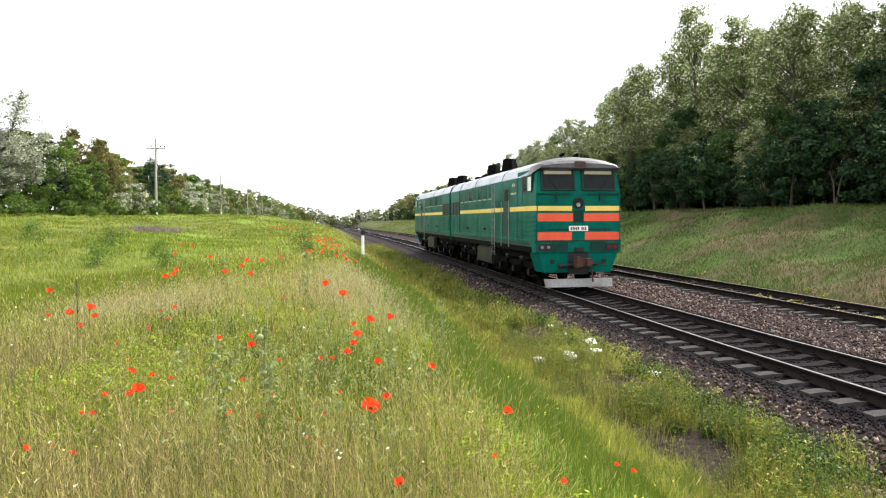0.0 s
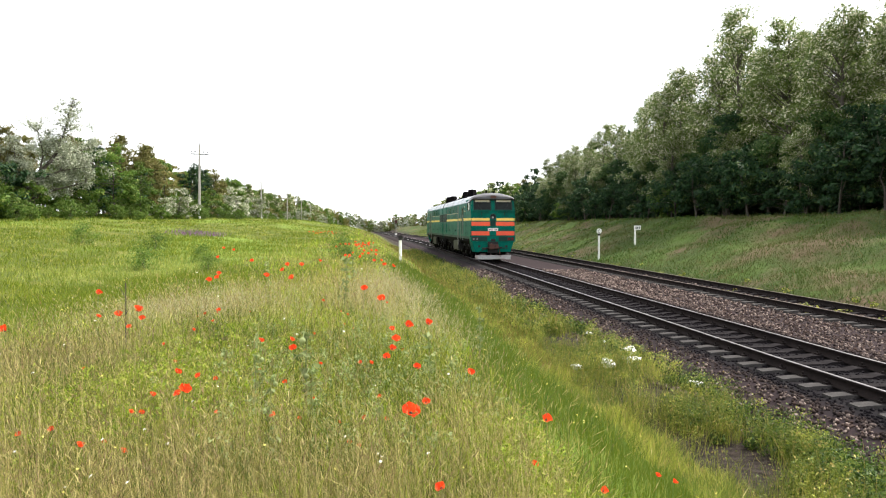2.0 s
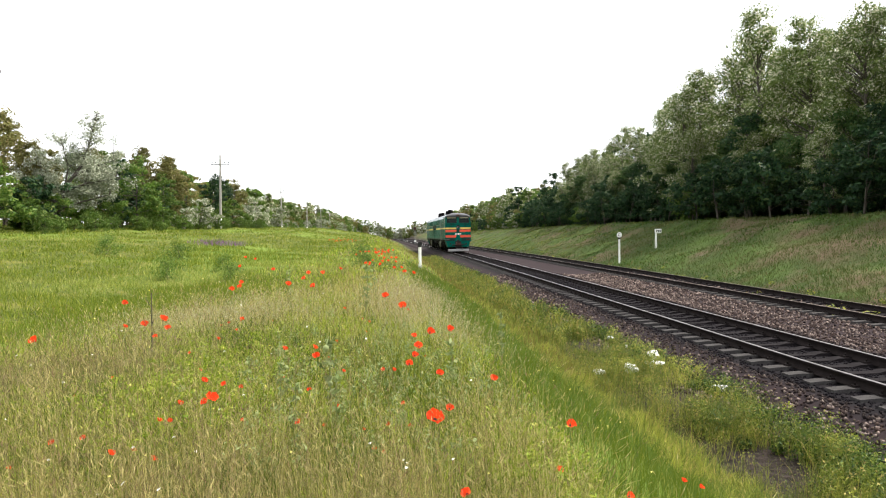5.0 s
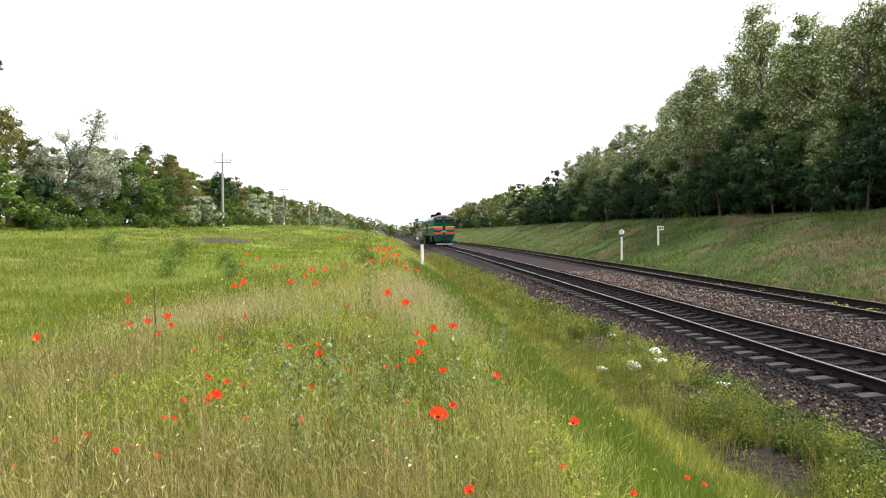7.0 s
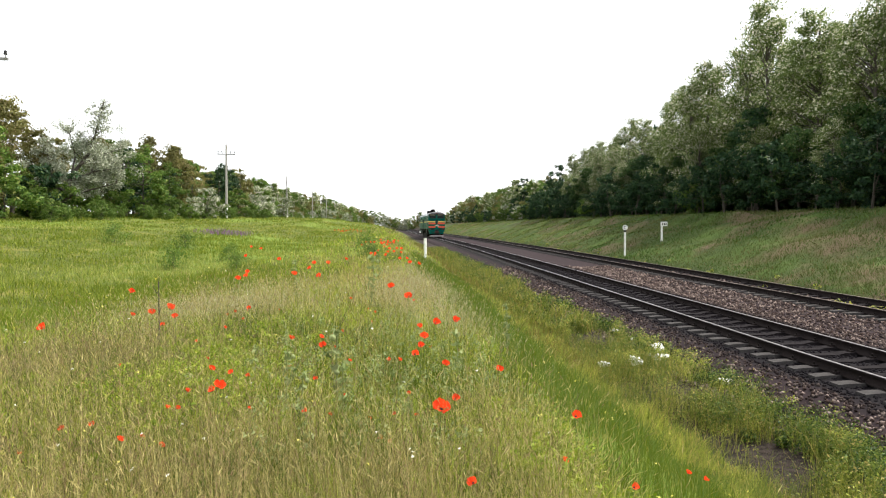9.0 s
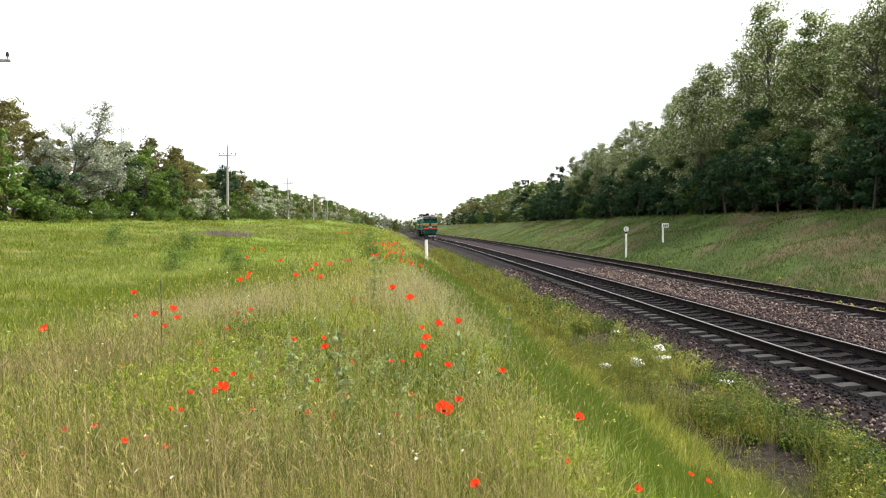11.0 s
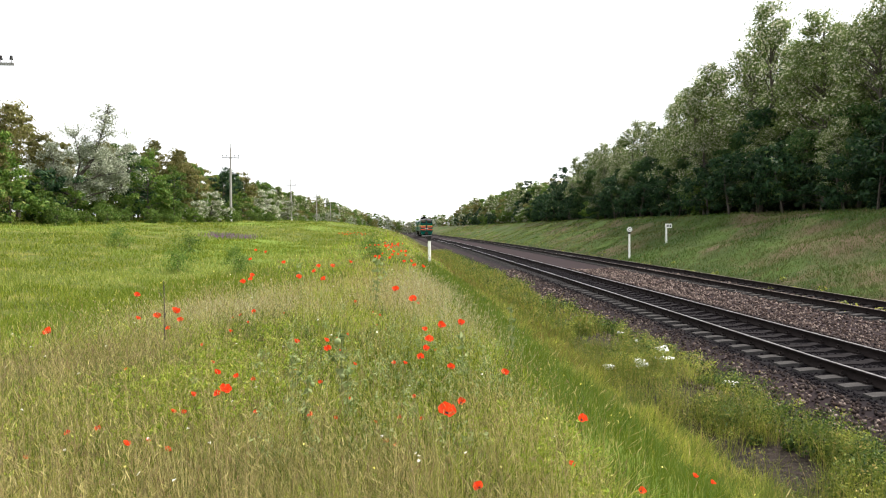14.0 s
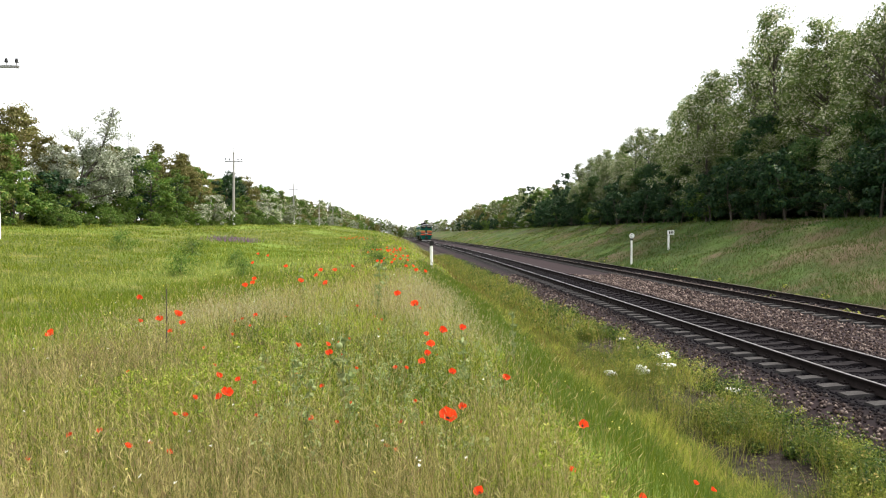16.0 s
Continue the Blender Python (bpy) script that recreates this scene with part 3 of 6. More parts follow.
def leaves(rng, centres, radius, per, size, droop=0.0, flat=0.7):
    """Small folded leaves strewn round the centres."""
    n = len(centres) * per
    c = np.repeat(centres, per, 0)
    r = np.repeat(radius, per)[:, None]
    off = rng.normal(0, 1, (n, 3))
    off *= (rng.random((n, 1)) ** 0.45) / np.linalg.norm(off, axis=1, keepdims=True)
    off[:, 2] *= flat
    p = c + off * r
    p[:, 2] -= droop * np.abs(off[:, 0])
    nrm = off + rng.normal(0, 0.6, (n, 3)) + (0, 0, 0.5)
    nrm /= np.linalg.norm(nrm, axis=1, keepdims=True)
    t = np.cross(nrm, rng.normal(0, 1, (n, 3)))
    t /= np.linalg.norm(t, axis=1, keepdims=True)
    b = np.cross(nrm, t)
    s = (size * rng.uniform(0.6, 1.35, n))[:, None]
    V = np.stack([p - t * s, p + b * s * 0.42 + nrm * s * 0.12, p + t * s, p - b * s * 0.42 + nrm * s * 0.12], 1).reshape(-1, 3)
    i = 4 * np.arange(n)
    return V, np.r_[np.c_[i, i + 1, i + 2], np.c_[i, i + 2, i + 3]]


def make_tree(name, label, category, seed, height, spread, bare, clumps, per, size, leaf, lean=0.0, spire=0.0, stems=1):
    """Tapered trunk and limbs that end in clumps of small leaves. bare: where the crown begins, as a share of the height."""
    rng = np.random.default_rng(seed)
    root = new(name)
    V, T, tips, rad = [], [], [], []

    def add(pts, radii, seg=6):
        v, t = tube(pts, radii, seg)
        T.extend([tuple(i + len(V) for i in f) for f in t])
        V.extend(v)

    lobes = [(rng.uniform(0, 6.28), rng.uniform(0.15, 0.95), rng.uniform(0.55, 1.15)) for _ in range(9)]
    for s in range(stems):
        turn = rng.uniform(0, 6.28)
        out = 0.0 if stems == 1 else spread * 0.35
        pts = []
        for k in range(8):
            f = k / 7
            pts.append((math.cos(turn) * out * f + lean * f * height + rng.normal(0, 0.12) * f * (1 + 0.03 * height), math.sin(turn) * out * f + rng.normal(0, 0.15) * f, height * 0.93 * f - (0.2 if k == 0 else 0)))
        r0 = 0.018 * height / stems**0.5
        add(pts, [r0 * (1.25 if k == 0 else 1 - 0.88 * k / 7) for k in range(8)], 6)
        for c in range(clumps // stems):
            f = bare + (1 - bare) * rng.random() ** 0.85
            env = math.sin(math.pi * min(0.12 + 0.88 * (1 - (f - bare) / (1 - bare)) ** 0.75, 1) * 0.62) if not spire else (1 - (f - bare) / (1 - bare)) ** spire
            a = rng.uniform(0, 6.28)
            bulge = max(l[2] * math.exp(-((math.atan2(math.sin(a - l[0]), math.cos(a - l[0])) / 0.8) ** 2) - ((f - l[1]) / 0.28) ** 2) for l in lobes)
            reach = spread * (0.25 + 0.75 * env) * (0.35 + 0.75 * bulge) * (0.35 + 0.65 * rng.random() ** 0.5)
            k = min(int(f * 0.85 * 7), 6)
            b = Vector(pts[k]).lerp(Vector(pts[k + 1]), f * 0.85 * 7 - k)
            tip = Vector((b.x + math.cos(a) * reach, b.y + math.sin(a) * reach, height * f * (0.97 if reach < 1 else 0.94) + rng.normal(0, 0.25)))
            if rng.random() < 0.5:
                mid = b.lerp(tip, 0.5) + Vector((0, 0, rng.uniform(-0.1, 0.35)))
                rb = r0 * (0.1 + 0.3 * (1 - f))
                add([b, mid, tip], [rb, rb * 0.6, rb * 0.2], 4)
            tips.append(tip)
            rad.append(rng.uniform(0.4, 1.05) * (0.45 + 0.056 * height))
    part("trunk", tri_mesh("trunk", [tuple(v) for v in V], T, MAT["bark"], True), None, root, "bare grey-brown trunk and limbs")
    v, t = leaves(rng, np.array(tips), np.array(rad), per, size, 0.0, 0.62)
    part("crown", tri_mesh("crown", v, t, leaf), None, root)
    tagged(root, label, category)
    return root


def plant_woods():
    L = "tall flowering locust tree with pale blossom at the wood's edge"
    D = "broad-leaved tree in the wood, its green darkened for shade"
    S = "dense dark shrub at the foot of the wood"
    near = [make_tree("tree", L, "tree", 21 + i, h, r, 0.2, 120, 165, 0.125, MAT["locust"]) for i, (h, r) in enumerate(((16.5, 4.6), (15.0, 4.2), (17.5, 4.4)))]
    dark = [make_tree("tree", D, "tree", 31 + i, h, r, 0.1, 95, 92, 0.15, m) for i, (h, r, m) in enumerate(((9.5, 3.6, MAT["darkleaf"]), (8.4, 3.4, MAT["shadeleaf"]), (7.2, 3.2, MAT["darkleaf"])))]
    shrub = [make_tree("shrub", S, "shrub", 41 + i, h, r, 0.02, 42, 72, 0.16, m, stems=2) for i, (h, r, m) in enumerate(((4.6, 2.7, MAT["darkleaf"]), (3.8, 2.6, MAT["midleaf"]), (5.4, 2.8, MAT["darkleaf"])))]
    mid = [make_tree("tree", "mixed broad-leaved tree in the line-side wood", "tree", 51 + i, h, r, 0.1, 60, 32, 0.33, m) for i, (h, r, m) in enumerate(((11, 4.0, MAT["midleaf"]), (12, 4.2, MAT["darkleaf"]), (10.5, 3.8, MAT["autumn"]), (11.5, 4.0, MAT["locust"])))]
    edge = [make_tree("tree", "leafy mixed tree at the edge of the wood", "tree", 55 + i, h, r, 0.08, 66, 84, 0.185, m) for i, (h, r, m) in enumerate(((10.5, 4.0, MAT["midleaf"]), (11, 4.0, MAT["autumn"]), (10.5, 4.2, MAT["darkleaf"])))]
    # paler leaf kinds put the haze of distance into these crowns' colour
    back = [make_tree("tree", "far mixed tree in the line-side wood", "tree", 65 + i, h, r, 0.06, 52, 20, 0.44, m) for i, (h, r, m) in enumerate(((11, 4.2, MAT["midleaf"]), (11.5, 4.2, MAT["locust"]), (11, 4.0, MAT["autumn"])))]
    pale = [make_tree("shrub", "pale blossoming shrub before the trees", "shrub", 61 + i, 4.2, 2.6, 0.05, 40, 95, 0.125, MAT[m], stems=2) for i, m in enumerate(("blossom",))]
    # silvery and lighter leaves here stand in for haze on the far shrubs
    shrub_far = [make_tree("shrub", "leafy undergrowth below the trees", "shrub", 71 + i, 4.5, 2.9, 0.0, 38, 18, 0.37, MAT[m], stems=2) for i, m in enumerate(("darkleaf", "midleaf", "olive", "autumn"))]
    rng = np.random.default_rng(5)
    used = set()

    def put(kind, x, y, scale=1.0, group="wood along the line", sink=0.05):
        x = x + float(bend(y)) * (group[-4:] == "line")
        m = pose(x, y, float(land(x, y)) - sink, 0, 0, rng.uniform(0, 360)) @ Matrix.Scale(scale, 4)
        if kind in used:
            ob = copy_thing(kind, m)
        else:
            used.add(kind)
            ob = kind
        ob.matrix_basis = m
        tagged(ob, group=group)

    # the wood on the bank beyond the far track
    for y in np.arange(24, 128, 5.6):
        h = np.interp(y, [24, 34, 40, 47, 54, 62, 84, 128], [0.74, 0.8, 0.9, 1.06, 1.08, 1.0, 0.87, 0.66]) * rng.uniform(0.93, 1.05)
        put(near[rng.integers(3)], 26.0 + rng.uniform(-1.2, 1.2), y + rng.uniform(-1, 1), h)
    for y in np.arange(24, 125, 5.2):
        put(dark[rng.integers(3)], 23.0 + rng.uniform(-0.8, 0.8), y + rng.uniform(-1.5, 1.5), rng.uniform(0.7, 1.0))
        put(mid[(1, 3, 0)[rng.integers(3)]], 32.0 + rng.uniform(-1.5, 1.5), y + rng.uniform(-1.5, 1.5), rng.uniform(0.9, 1.15))
    for y in np.arange(48, 74, 5.0):
        put(near[rng.integers(3)], 32.0 + rng.uniform(-1.2, 1.2), y + rng.uniform(-1, 1), rng.uniform(0.9, 1.0))
    for y in np.arange(27, 125, 9.5):
        put(near[rng.integers(3)], 21.8 + rng.uniform(-0.6, 0.6), y + rng.uniform(-2, 2), rng.uniform(0.36, 0.55))
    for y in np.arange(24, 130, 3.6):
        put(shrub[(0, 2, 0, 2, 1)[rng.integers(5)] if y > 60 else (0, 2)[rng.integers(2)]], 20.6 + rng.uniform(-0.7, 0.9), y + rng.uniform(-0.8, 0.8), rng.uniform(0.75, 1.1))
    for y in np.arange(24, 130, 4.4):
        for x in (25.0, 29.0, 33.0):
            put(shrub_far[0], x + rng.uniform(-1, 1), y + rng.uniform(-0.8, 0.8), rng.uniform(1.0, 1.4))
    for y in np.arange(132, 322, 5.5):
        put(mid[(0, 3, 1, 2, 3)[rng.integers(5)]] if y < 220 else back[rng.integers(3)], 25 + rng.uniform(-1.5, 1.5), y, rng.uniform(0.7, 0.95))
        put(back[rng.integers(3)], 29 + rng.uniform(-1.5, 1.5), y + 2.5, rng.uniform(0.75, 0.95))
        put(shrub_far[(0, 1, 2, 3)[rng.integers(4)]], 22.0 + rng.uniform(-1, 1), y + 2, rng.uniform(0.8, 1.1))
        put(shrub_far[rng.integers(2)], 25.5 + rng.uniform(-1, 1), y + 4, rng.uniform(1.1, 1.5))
        if y < 260:
            put(pale[0] if rng.random() < 0.22 else shrub[(0, 1)[rng.integers(2)]], 20.5 + rng.uniform(-1, 1), y + 3, rng.uniform(0.6, 0.9))
    # the wood across the meadow
    W = "wood across the meadow"
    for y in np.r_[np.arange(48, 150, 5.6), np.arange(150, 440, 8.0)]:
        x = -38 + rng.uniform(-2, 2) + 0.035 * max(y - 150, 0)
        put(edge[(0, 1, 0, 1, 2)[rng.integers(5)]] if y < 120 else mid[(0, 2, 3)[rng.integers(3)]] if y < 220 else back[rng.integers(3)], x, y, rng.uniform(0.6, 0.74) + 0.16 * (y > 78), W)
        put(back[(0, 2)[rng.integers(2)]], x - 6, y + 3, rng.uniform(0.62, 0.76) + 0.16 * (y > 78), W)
        put(shrub[(1, 1, 2)[rng.integers(3)]] if y < 90 else shrub_far[1 + rng.integers(3)], x + 2, y + 2, rng.uniform(0.85, 1.1), W)
        if y < 220:
            put(shrub[1] if y < 110 else shrub_far[1 + rng.integers(3)], x + 4 + rng.uniform(-1, 1), y + 3.5 + rng.uniform(-1, 1), rng.uniform(0.5, 0.8), W)
            put(shrub[1] if y < 110 else shrub_far[1], x + 5.5 + rng.uniform(-1, 1), y + rng.uniform(-1, 1), rng.uniform(0.3, 0.5), W)
    for y, x, k in ((59, -41.5, 0.88), (52, -39.5, 0.74), (46, -40, 0.8), (64, -43, 0.95)):
        put(edge[1], x, y, k, W)
    put(shrub[0], -36.6, 55.0, 0.95, W)
    put(shrub[2], -38.6, 52.0, 0.8, W)
    put(edge[0], -31.2, 63.5, 0.64, W)
    put(edge[0], -29.6, 65.5, 0.5, W)
    for x, y, k in ((-27.9, 71, 0.75), (-26.4, 97, 1.05), (-27.4, 74, 0.55), (-26.8, 100, 0.8), (-27.5, 118, 0.9), (-28.5, 68, 0.5)):
        put(pale[0], x, y, k, W)
    put(shrub[1], -27.8, 86.0, 0.95, W)
    put(mid[2], -29.8, 74.0, 0.5, W)
    for i in range(26):
        y = 50 + 1.5 * i
        put(shrub[1], -0.11 * (y - 50) - 31.5 + 0.3 * (y - 50) + rng.uniform(-1, 0.6), y, rng.uniform(0.22, 0.42), W)
    # far trees that close the line, in paler leaves that imitate haze
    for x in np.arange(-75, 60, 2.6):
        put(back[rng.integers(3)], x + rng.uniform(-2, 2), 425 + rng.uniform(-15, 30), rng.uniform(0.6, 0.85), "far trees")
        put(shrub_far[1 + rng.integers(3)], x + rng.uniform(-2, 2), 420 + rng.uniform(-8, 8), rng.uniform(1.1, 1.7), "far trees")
    oleaster()


def oleaster():
    """Dark leaning trunk and limbs, silvery boughs, and a half-dead spire."""
    rng = np.random.default_rng(77)
    root = new("tree")
    limbs = [
        ([(0, -0.2), (0.26, 1.66), (0.9, 3.5), (2.2, 5.4), (2.9, 7.6), (3.4, 9.8)], 0.3, 3),
        ([(0.25, 1.6), (1.8, 2.2), (4.2, 2.9)], 0.19, 1),
        ([(0.1, 1.3), (-0.5, 3.1), (-0.8, 5.2)], 0.15, 1),
        ([(0.9, 3.5), (1.2, 5.2), (0.8, 6.9)], 0.12, 1),
        ([(1.5, 4.4), (3.2, 5.3), (4.6, 5.9)], 0.1, 1),
        ([(0.7, 3.0), (2.4, 3.8), (5.0, 4.3)], 0.09, 1),
        ([(0.3, 2.2), (-1.0, 3.0), (-2.0, 4.0)], 0.09, 1),
    ]
    V, T, tips, rad = [], [], [], []

    def add(pts, radii, seg=7):
        v, t = tube(pts, radii, seg)
        T.extend([tuple(i + len(V) for i in f) for f in t])
        V.extend(v)

    for row, r, bare in limbs:
        dy = rng.uniform(-1.2, 1.2)
        pts = [(x, dy * k / len(row), z) for k, (x, z) in enumerate(row)]
        add(pts, [0.02 + r * (1 - k / (len(row) - 1)) ** 1.35 for k in range(len(row))])
        for k in range(bare, len(pts) if bare == 1 else len(pts) - 2):
            for _ in range(7):
                c = Vector(pts[k]) + Vector(rng.normal(0, 0.68, 3)) + Vector((0, 0.35, 0.4))
                add([pts[k], c], [0.03, 0.01], 4)
                tips.append(c)
                rad.append(rng.uniform(0.38, 0.8))
    for _ in range(95):
        v = Vector(rng.normal(0, 1, 3)).normalized() * rng.uniform(0.6, 1.0)
        c = Vector((1.6 + 3.1 * v.x, 0.6 + 1.8 * v.y, 4.5 + 2.3 * v.z))
        if c.y > -0.4 or rng.random() < 0.45:
            tips.append(c)
            rad.append(rng.uniform(0.35, 0.75))
    wisps, thin = [], []
    # twiggy spire with a few leaf tufts
    for k in range(60):
        f = rng.uniform(0.0, 1.0)
        b = Vector((2.35 + 1.05 * f, 0.0, 5.8 + 4.0 * f))
        c = b + Vector((rng.normal(0, 0.75 - 0.4 * f), rng.normal(0, 0.5), rng.uniform(0.0, 0.55)))
        add([b, c], [0.03, 0.008], 4)
        if rng.random() < 0.95 - 0.3 * f:
            wisps.append(c)
            thin.append(rng.uniform(0.3, 0.6) * (1.2 - 0.5 * f))
    part("trunk", tri_mesh("trunk", [tuple(v) for v in V], T, MAT["bark"], True), None, root, "dark leaning trunk with curved bare limbs")
    v, t = leaves(rng, np.array(tips), np.array(rad), 120, 0.085, 0.0, 0.8)
    w, q = leaves(rng, np.array(wisps), np.array(thin), 55, 0.085, 0.0, 1.0)
    part("crown", tri_mesh("crown", np.concatenate([v, w]), np.concatenate([t, q + len(v)]), MAT["olive"]), None, root)
    x, y = -35.8, 57.6
    root.matrix_basis = pose(x, y, float(land(x, y)), 0, 0, 23)
    tagged(root, "old silvery oleaster with a leaning dark trunk and half-dead top", "tree", "wood across the meadow")


plant_woods()


# ---- grasses ----
def blades(rng, x, y, height, width, lean, single=False):
    """Bent tapering blades, three faces each."""
    n = len(x)
    z = land(x, y) - 0.02
    a = rng.uniform(0, 6.283, n)
    d = rng.uniform(0, 6.283, n)
    h, w = height * rng.uniform(0.55, 1.25, n), width * rng.uniform(0.7, 1.3, n)
    l = lean * rng.random(n) * h
    s = np.stack([np.cos(a) * w, np.sin(a) * w, 0 * a], -1) * 0.5
    f = np.stack([np.cos(d) * l, np.sin(d) * l, 0 * d], -1)
    o = np.stack([x, y, z], -1)
    up = np.array((0, 0, 1.0)) * h[:, None]
    if single:
        return np.stack([o - s, o + s, o + f + up * 0.96], 1).reshape(-1, 3), np.arange(3 * n).reshape(-1, 3)
    V = np.stack([o - s, o + s, o + f * 0.35 - s * 0.8 + up * 0.58, o + f * 0.35 + s * 0.8 + up * 0.58, o + f + up * 0.96], 1).reshape(-1, 3)
    i = 5 * np.arange(n)
    return V, np.concatenate([np.c_[i, i + 1, i + 3], np.c_[i, i + 3, i + 2], np.c_[i + 2, i + 3, i + 4]])


def tufts(rng, x, y, d, height, width, lean, split=9.0):
    """Bent blades near the bank's end, plain ones beyond."""
    near = d < split
    height, width = height * np.ones(len(x)), width * np.ones(len(x))
    return [blades(rng, x[near], y[near], height[near], width[near], lean), blades(rng, x[~near], y[~near], height[~near], 1.3 * width[~near], lean, True)]


def scatter(rng, n, near, far, power=1.0):
    """Points over the meadow, thinning out with the distance from the bank's end at (-8.5, 0)."""
    d = near * (far / near) ** (rng.random(n) ** power)
    a = rng.uniform(-0.86, 0.86, n)
    return -8.5 + d * np.sin(a), d * np.cos(a), d


def patchy(x, y, s, seed):
    return 0.5 + 0.25 * np.sin(x * s + seed) * np.sin(y * s * 0.83 + 2 * seed) + 0.25 * np.sin(x * s * 2.3 - y * s * 1.7 + seed)


def stuff(name, label, category, pieces, mat):
    V, T, k = [], [], 0
    for v, t in pieces:
        V.append(v)
        T.append(t + k)
        k += len(v)
    tagged(new(name, tri_mesh(name, np.concatenate(V), np.concatenate(T), mat)), label, category, kind="stuff")


def on_grass(x, y):
    u = x - bend(y)
    return (u < -5.2) | (u > 8.6)


def spot(x, y, cx, cy, rx, ry):
    """A soft round zone of the meadow, one at its middle."""
    return np.exp(-(((x - cx) / rx) ** 2) - ((y - cy) / ry) ** 2)


def grow_grass():
    rng = np.random.default_rng(3)
    # tussocks, each of one kind and height, with loose blades between them
    tx, ty, td = scatter(rng, 34000, 2.0, 120)
    size = rng.uniform(0.5, 1.5, len(tx)) ** 1.3
    count = 19
    r = np.repeat(0.025 + 0.0085 * td * size, count)
    x = np.repeat(tx, count) + r * rng.normal(0, 1, len(r))
    y = np.repeat(ty, count) + r * rng.normal(0, 1, len(r))
    d, tall = np.repeat(td, count), np.repeat(size, count)
    pick, cx, cy = np.repeat(rng.random(len(tx)), count), np.repeat(tx, count), np.repeat(ty, count)
    lx, ly, ld = scatter(rng, 90000, 2.0, 110)
    x, y, d = np.r_[x, lx], np.r_[y, ly], np.r_[d, ld]
    tall, pick = np.r_[tall, np.full(len(lx), 0.85)], np.r_[pick, rng.random(len(lx))]
    cx, cy = np.r_[cx, lx], np.r_[cy, ly]
    k = on_grass(x, y) & (y > 0.5)
    x, y, d, tall, pick, cx, cy = (v[k] for v in (x, y, d, tall, pick, cx, cy))
    u = x - bend(y)
    bank = u > 0
    edge = -11.6 + 0.9 * np.sin(cy * 0.5) + 0.03 * (cy - 12) + rng.normal(0, 0.4, len(x))
    swale = (cx < edge) & (cy > 8.5 + rng.normal(0, 0.8, len(x)))
    slope = (u > -7.7 + rng.normal(0, 0.22, len(x))) & ~bank & (y < 24 + rng.normal(0, 3, len(x)))
    g = patchy(cx, cy, 0.8, 1.0) + 0.5 * (patchy(cx, cy, 2.3, 3.0) - 0.5)
    straw = 0.05 + 0.22 * (g - 0.5)
    straw = straw + 0.34 * spot(cx, cy, -9.2, 3.0, 1.5, 0.9) + 0.26 * spot(cx, cy, -11.3, 6.2, 1.3, 1.3)
    straw = straw + 0.5 * spot(cx, cy, -11.0, 10.3, 1.2, 1.4) + 0.5 * spot(cx, cy, -8.5, 12.6, 1.1, 2.2) + 0.5 * spot(cx, cy, -7.75, 4.0, 0.35, 0.7)
    deep = 0.27 + 0.3 * spot(cx, cy, -8.6, 6.2, 1.0, 1.8) + 0.25 * spot(cx, cy, -10.0, 6.6, 0.8, 1.5) - 0.3 * (g - 0.5)
    dry = (pick < straw) & ~swale & ~bank & ~slope
    rust = 0.07 + 0.42 * spot(cx, cy, -11.6, 6.2, 1.5, 1.5) + 0.3 * spot(cx, cy, -10.2, 3.7, 1.0, 0.9) + 0.15 * spot(cx, cy, -8.8, 3.0, 0.8, 0.6)
    rust = (pick < straw + rust) & ~dry & ~swale & ~bank & ~slope
    dark = (pick > 1 - deep) & ~dry & ~rust & ~swale & ~bank & ~slope
    fresh = (np.abs(pick - 0.5) < 0.08 + 0.22 * spot(cx, cy, -9.95, 5.9, 0.7, 1.4) + 0.12 * spot(cx, cy, -8.1, 3.2, 0.5, 1.0) + 0.2 * (0.5 - g)) & ~dry & ~rust & ~dark & ~swale & ~bank & ~slope
    low = np.where((u > -8.2) & (y > 12), 0.55, 1.0) * tall
    stuff("bank_grass", "short green bank grass, darkened for the shade below the wood", "grass", [blades(rng, x[bank], y[bank], 0.15 * tall[bank], 0.004 + 0.0011 * d[bank], 0.9, True)], MAT["bankgrass"])
    k = fresh
    stuff("fresh_grass", "bright fresh green tufts in the meadow", "grass", tufts(rng, x[k], y[k], d[k], 0.22 * low[k], 0.0016 + 0.0006 * d[k], 0.9), MAT["herb"])
    k = rust
    P = tufts(rng, x[k], y[k], d[k], 0.24 * low[k] * np.interp(d[k], [8, 20], [1, 0.65]), 0.0011 + 0.00042 * d[k], 0.9)
    k = rust & (rng.random(len(x)) < 0.3)
    P.append(heads(rng, x[k], y[k], d[k], 0.32 * low[k]))
    stuff("rusty_grass", "reddish brown seeding grass in the meadow", "grass", P, MAT["rustgrass"])
    k = ~swale & ~dry & ~rust & ~dark & ~fresh & ~bank & ~slope
    stuff("meadow_grass", "knee-high meadow grass, green mixed with straw", "grass", tufts(rng, x[k], y[k], d[k], 0.24 * low[k] * np.interp(d[k], [8, 20], [1, 0.65]), 0.0012 + 0.00048 * d[k], 0.9), MAT["blade"])
    k = dark
    stuff("meadow_tussocks", "deep green tussocks standing in the meadow", "grass", tufts(rng, x[k], y[k], d[k], 0.26 * low[k] * np.interp(d[k], [8, 20], [1, 0.65]), 0.0014 + 0.0005 * d[k], 0.8), MAT["darkblade"])
    k = swale
    pale = patchy(cx, cy, 0.22, 5.0) + 0.4 * pick > 1.02
    stuff("swale_grass", "lush bright green grass in the shallow swale", "grass", tufts(rng, x[k & ~pale], y[k & ~pale], d[k & ~pale], 0.14 * tall[k & ~pale], 0.0025 + 0.0006 * d[k & ~pale], 0.9), MAT["lush"])
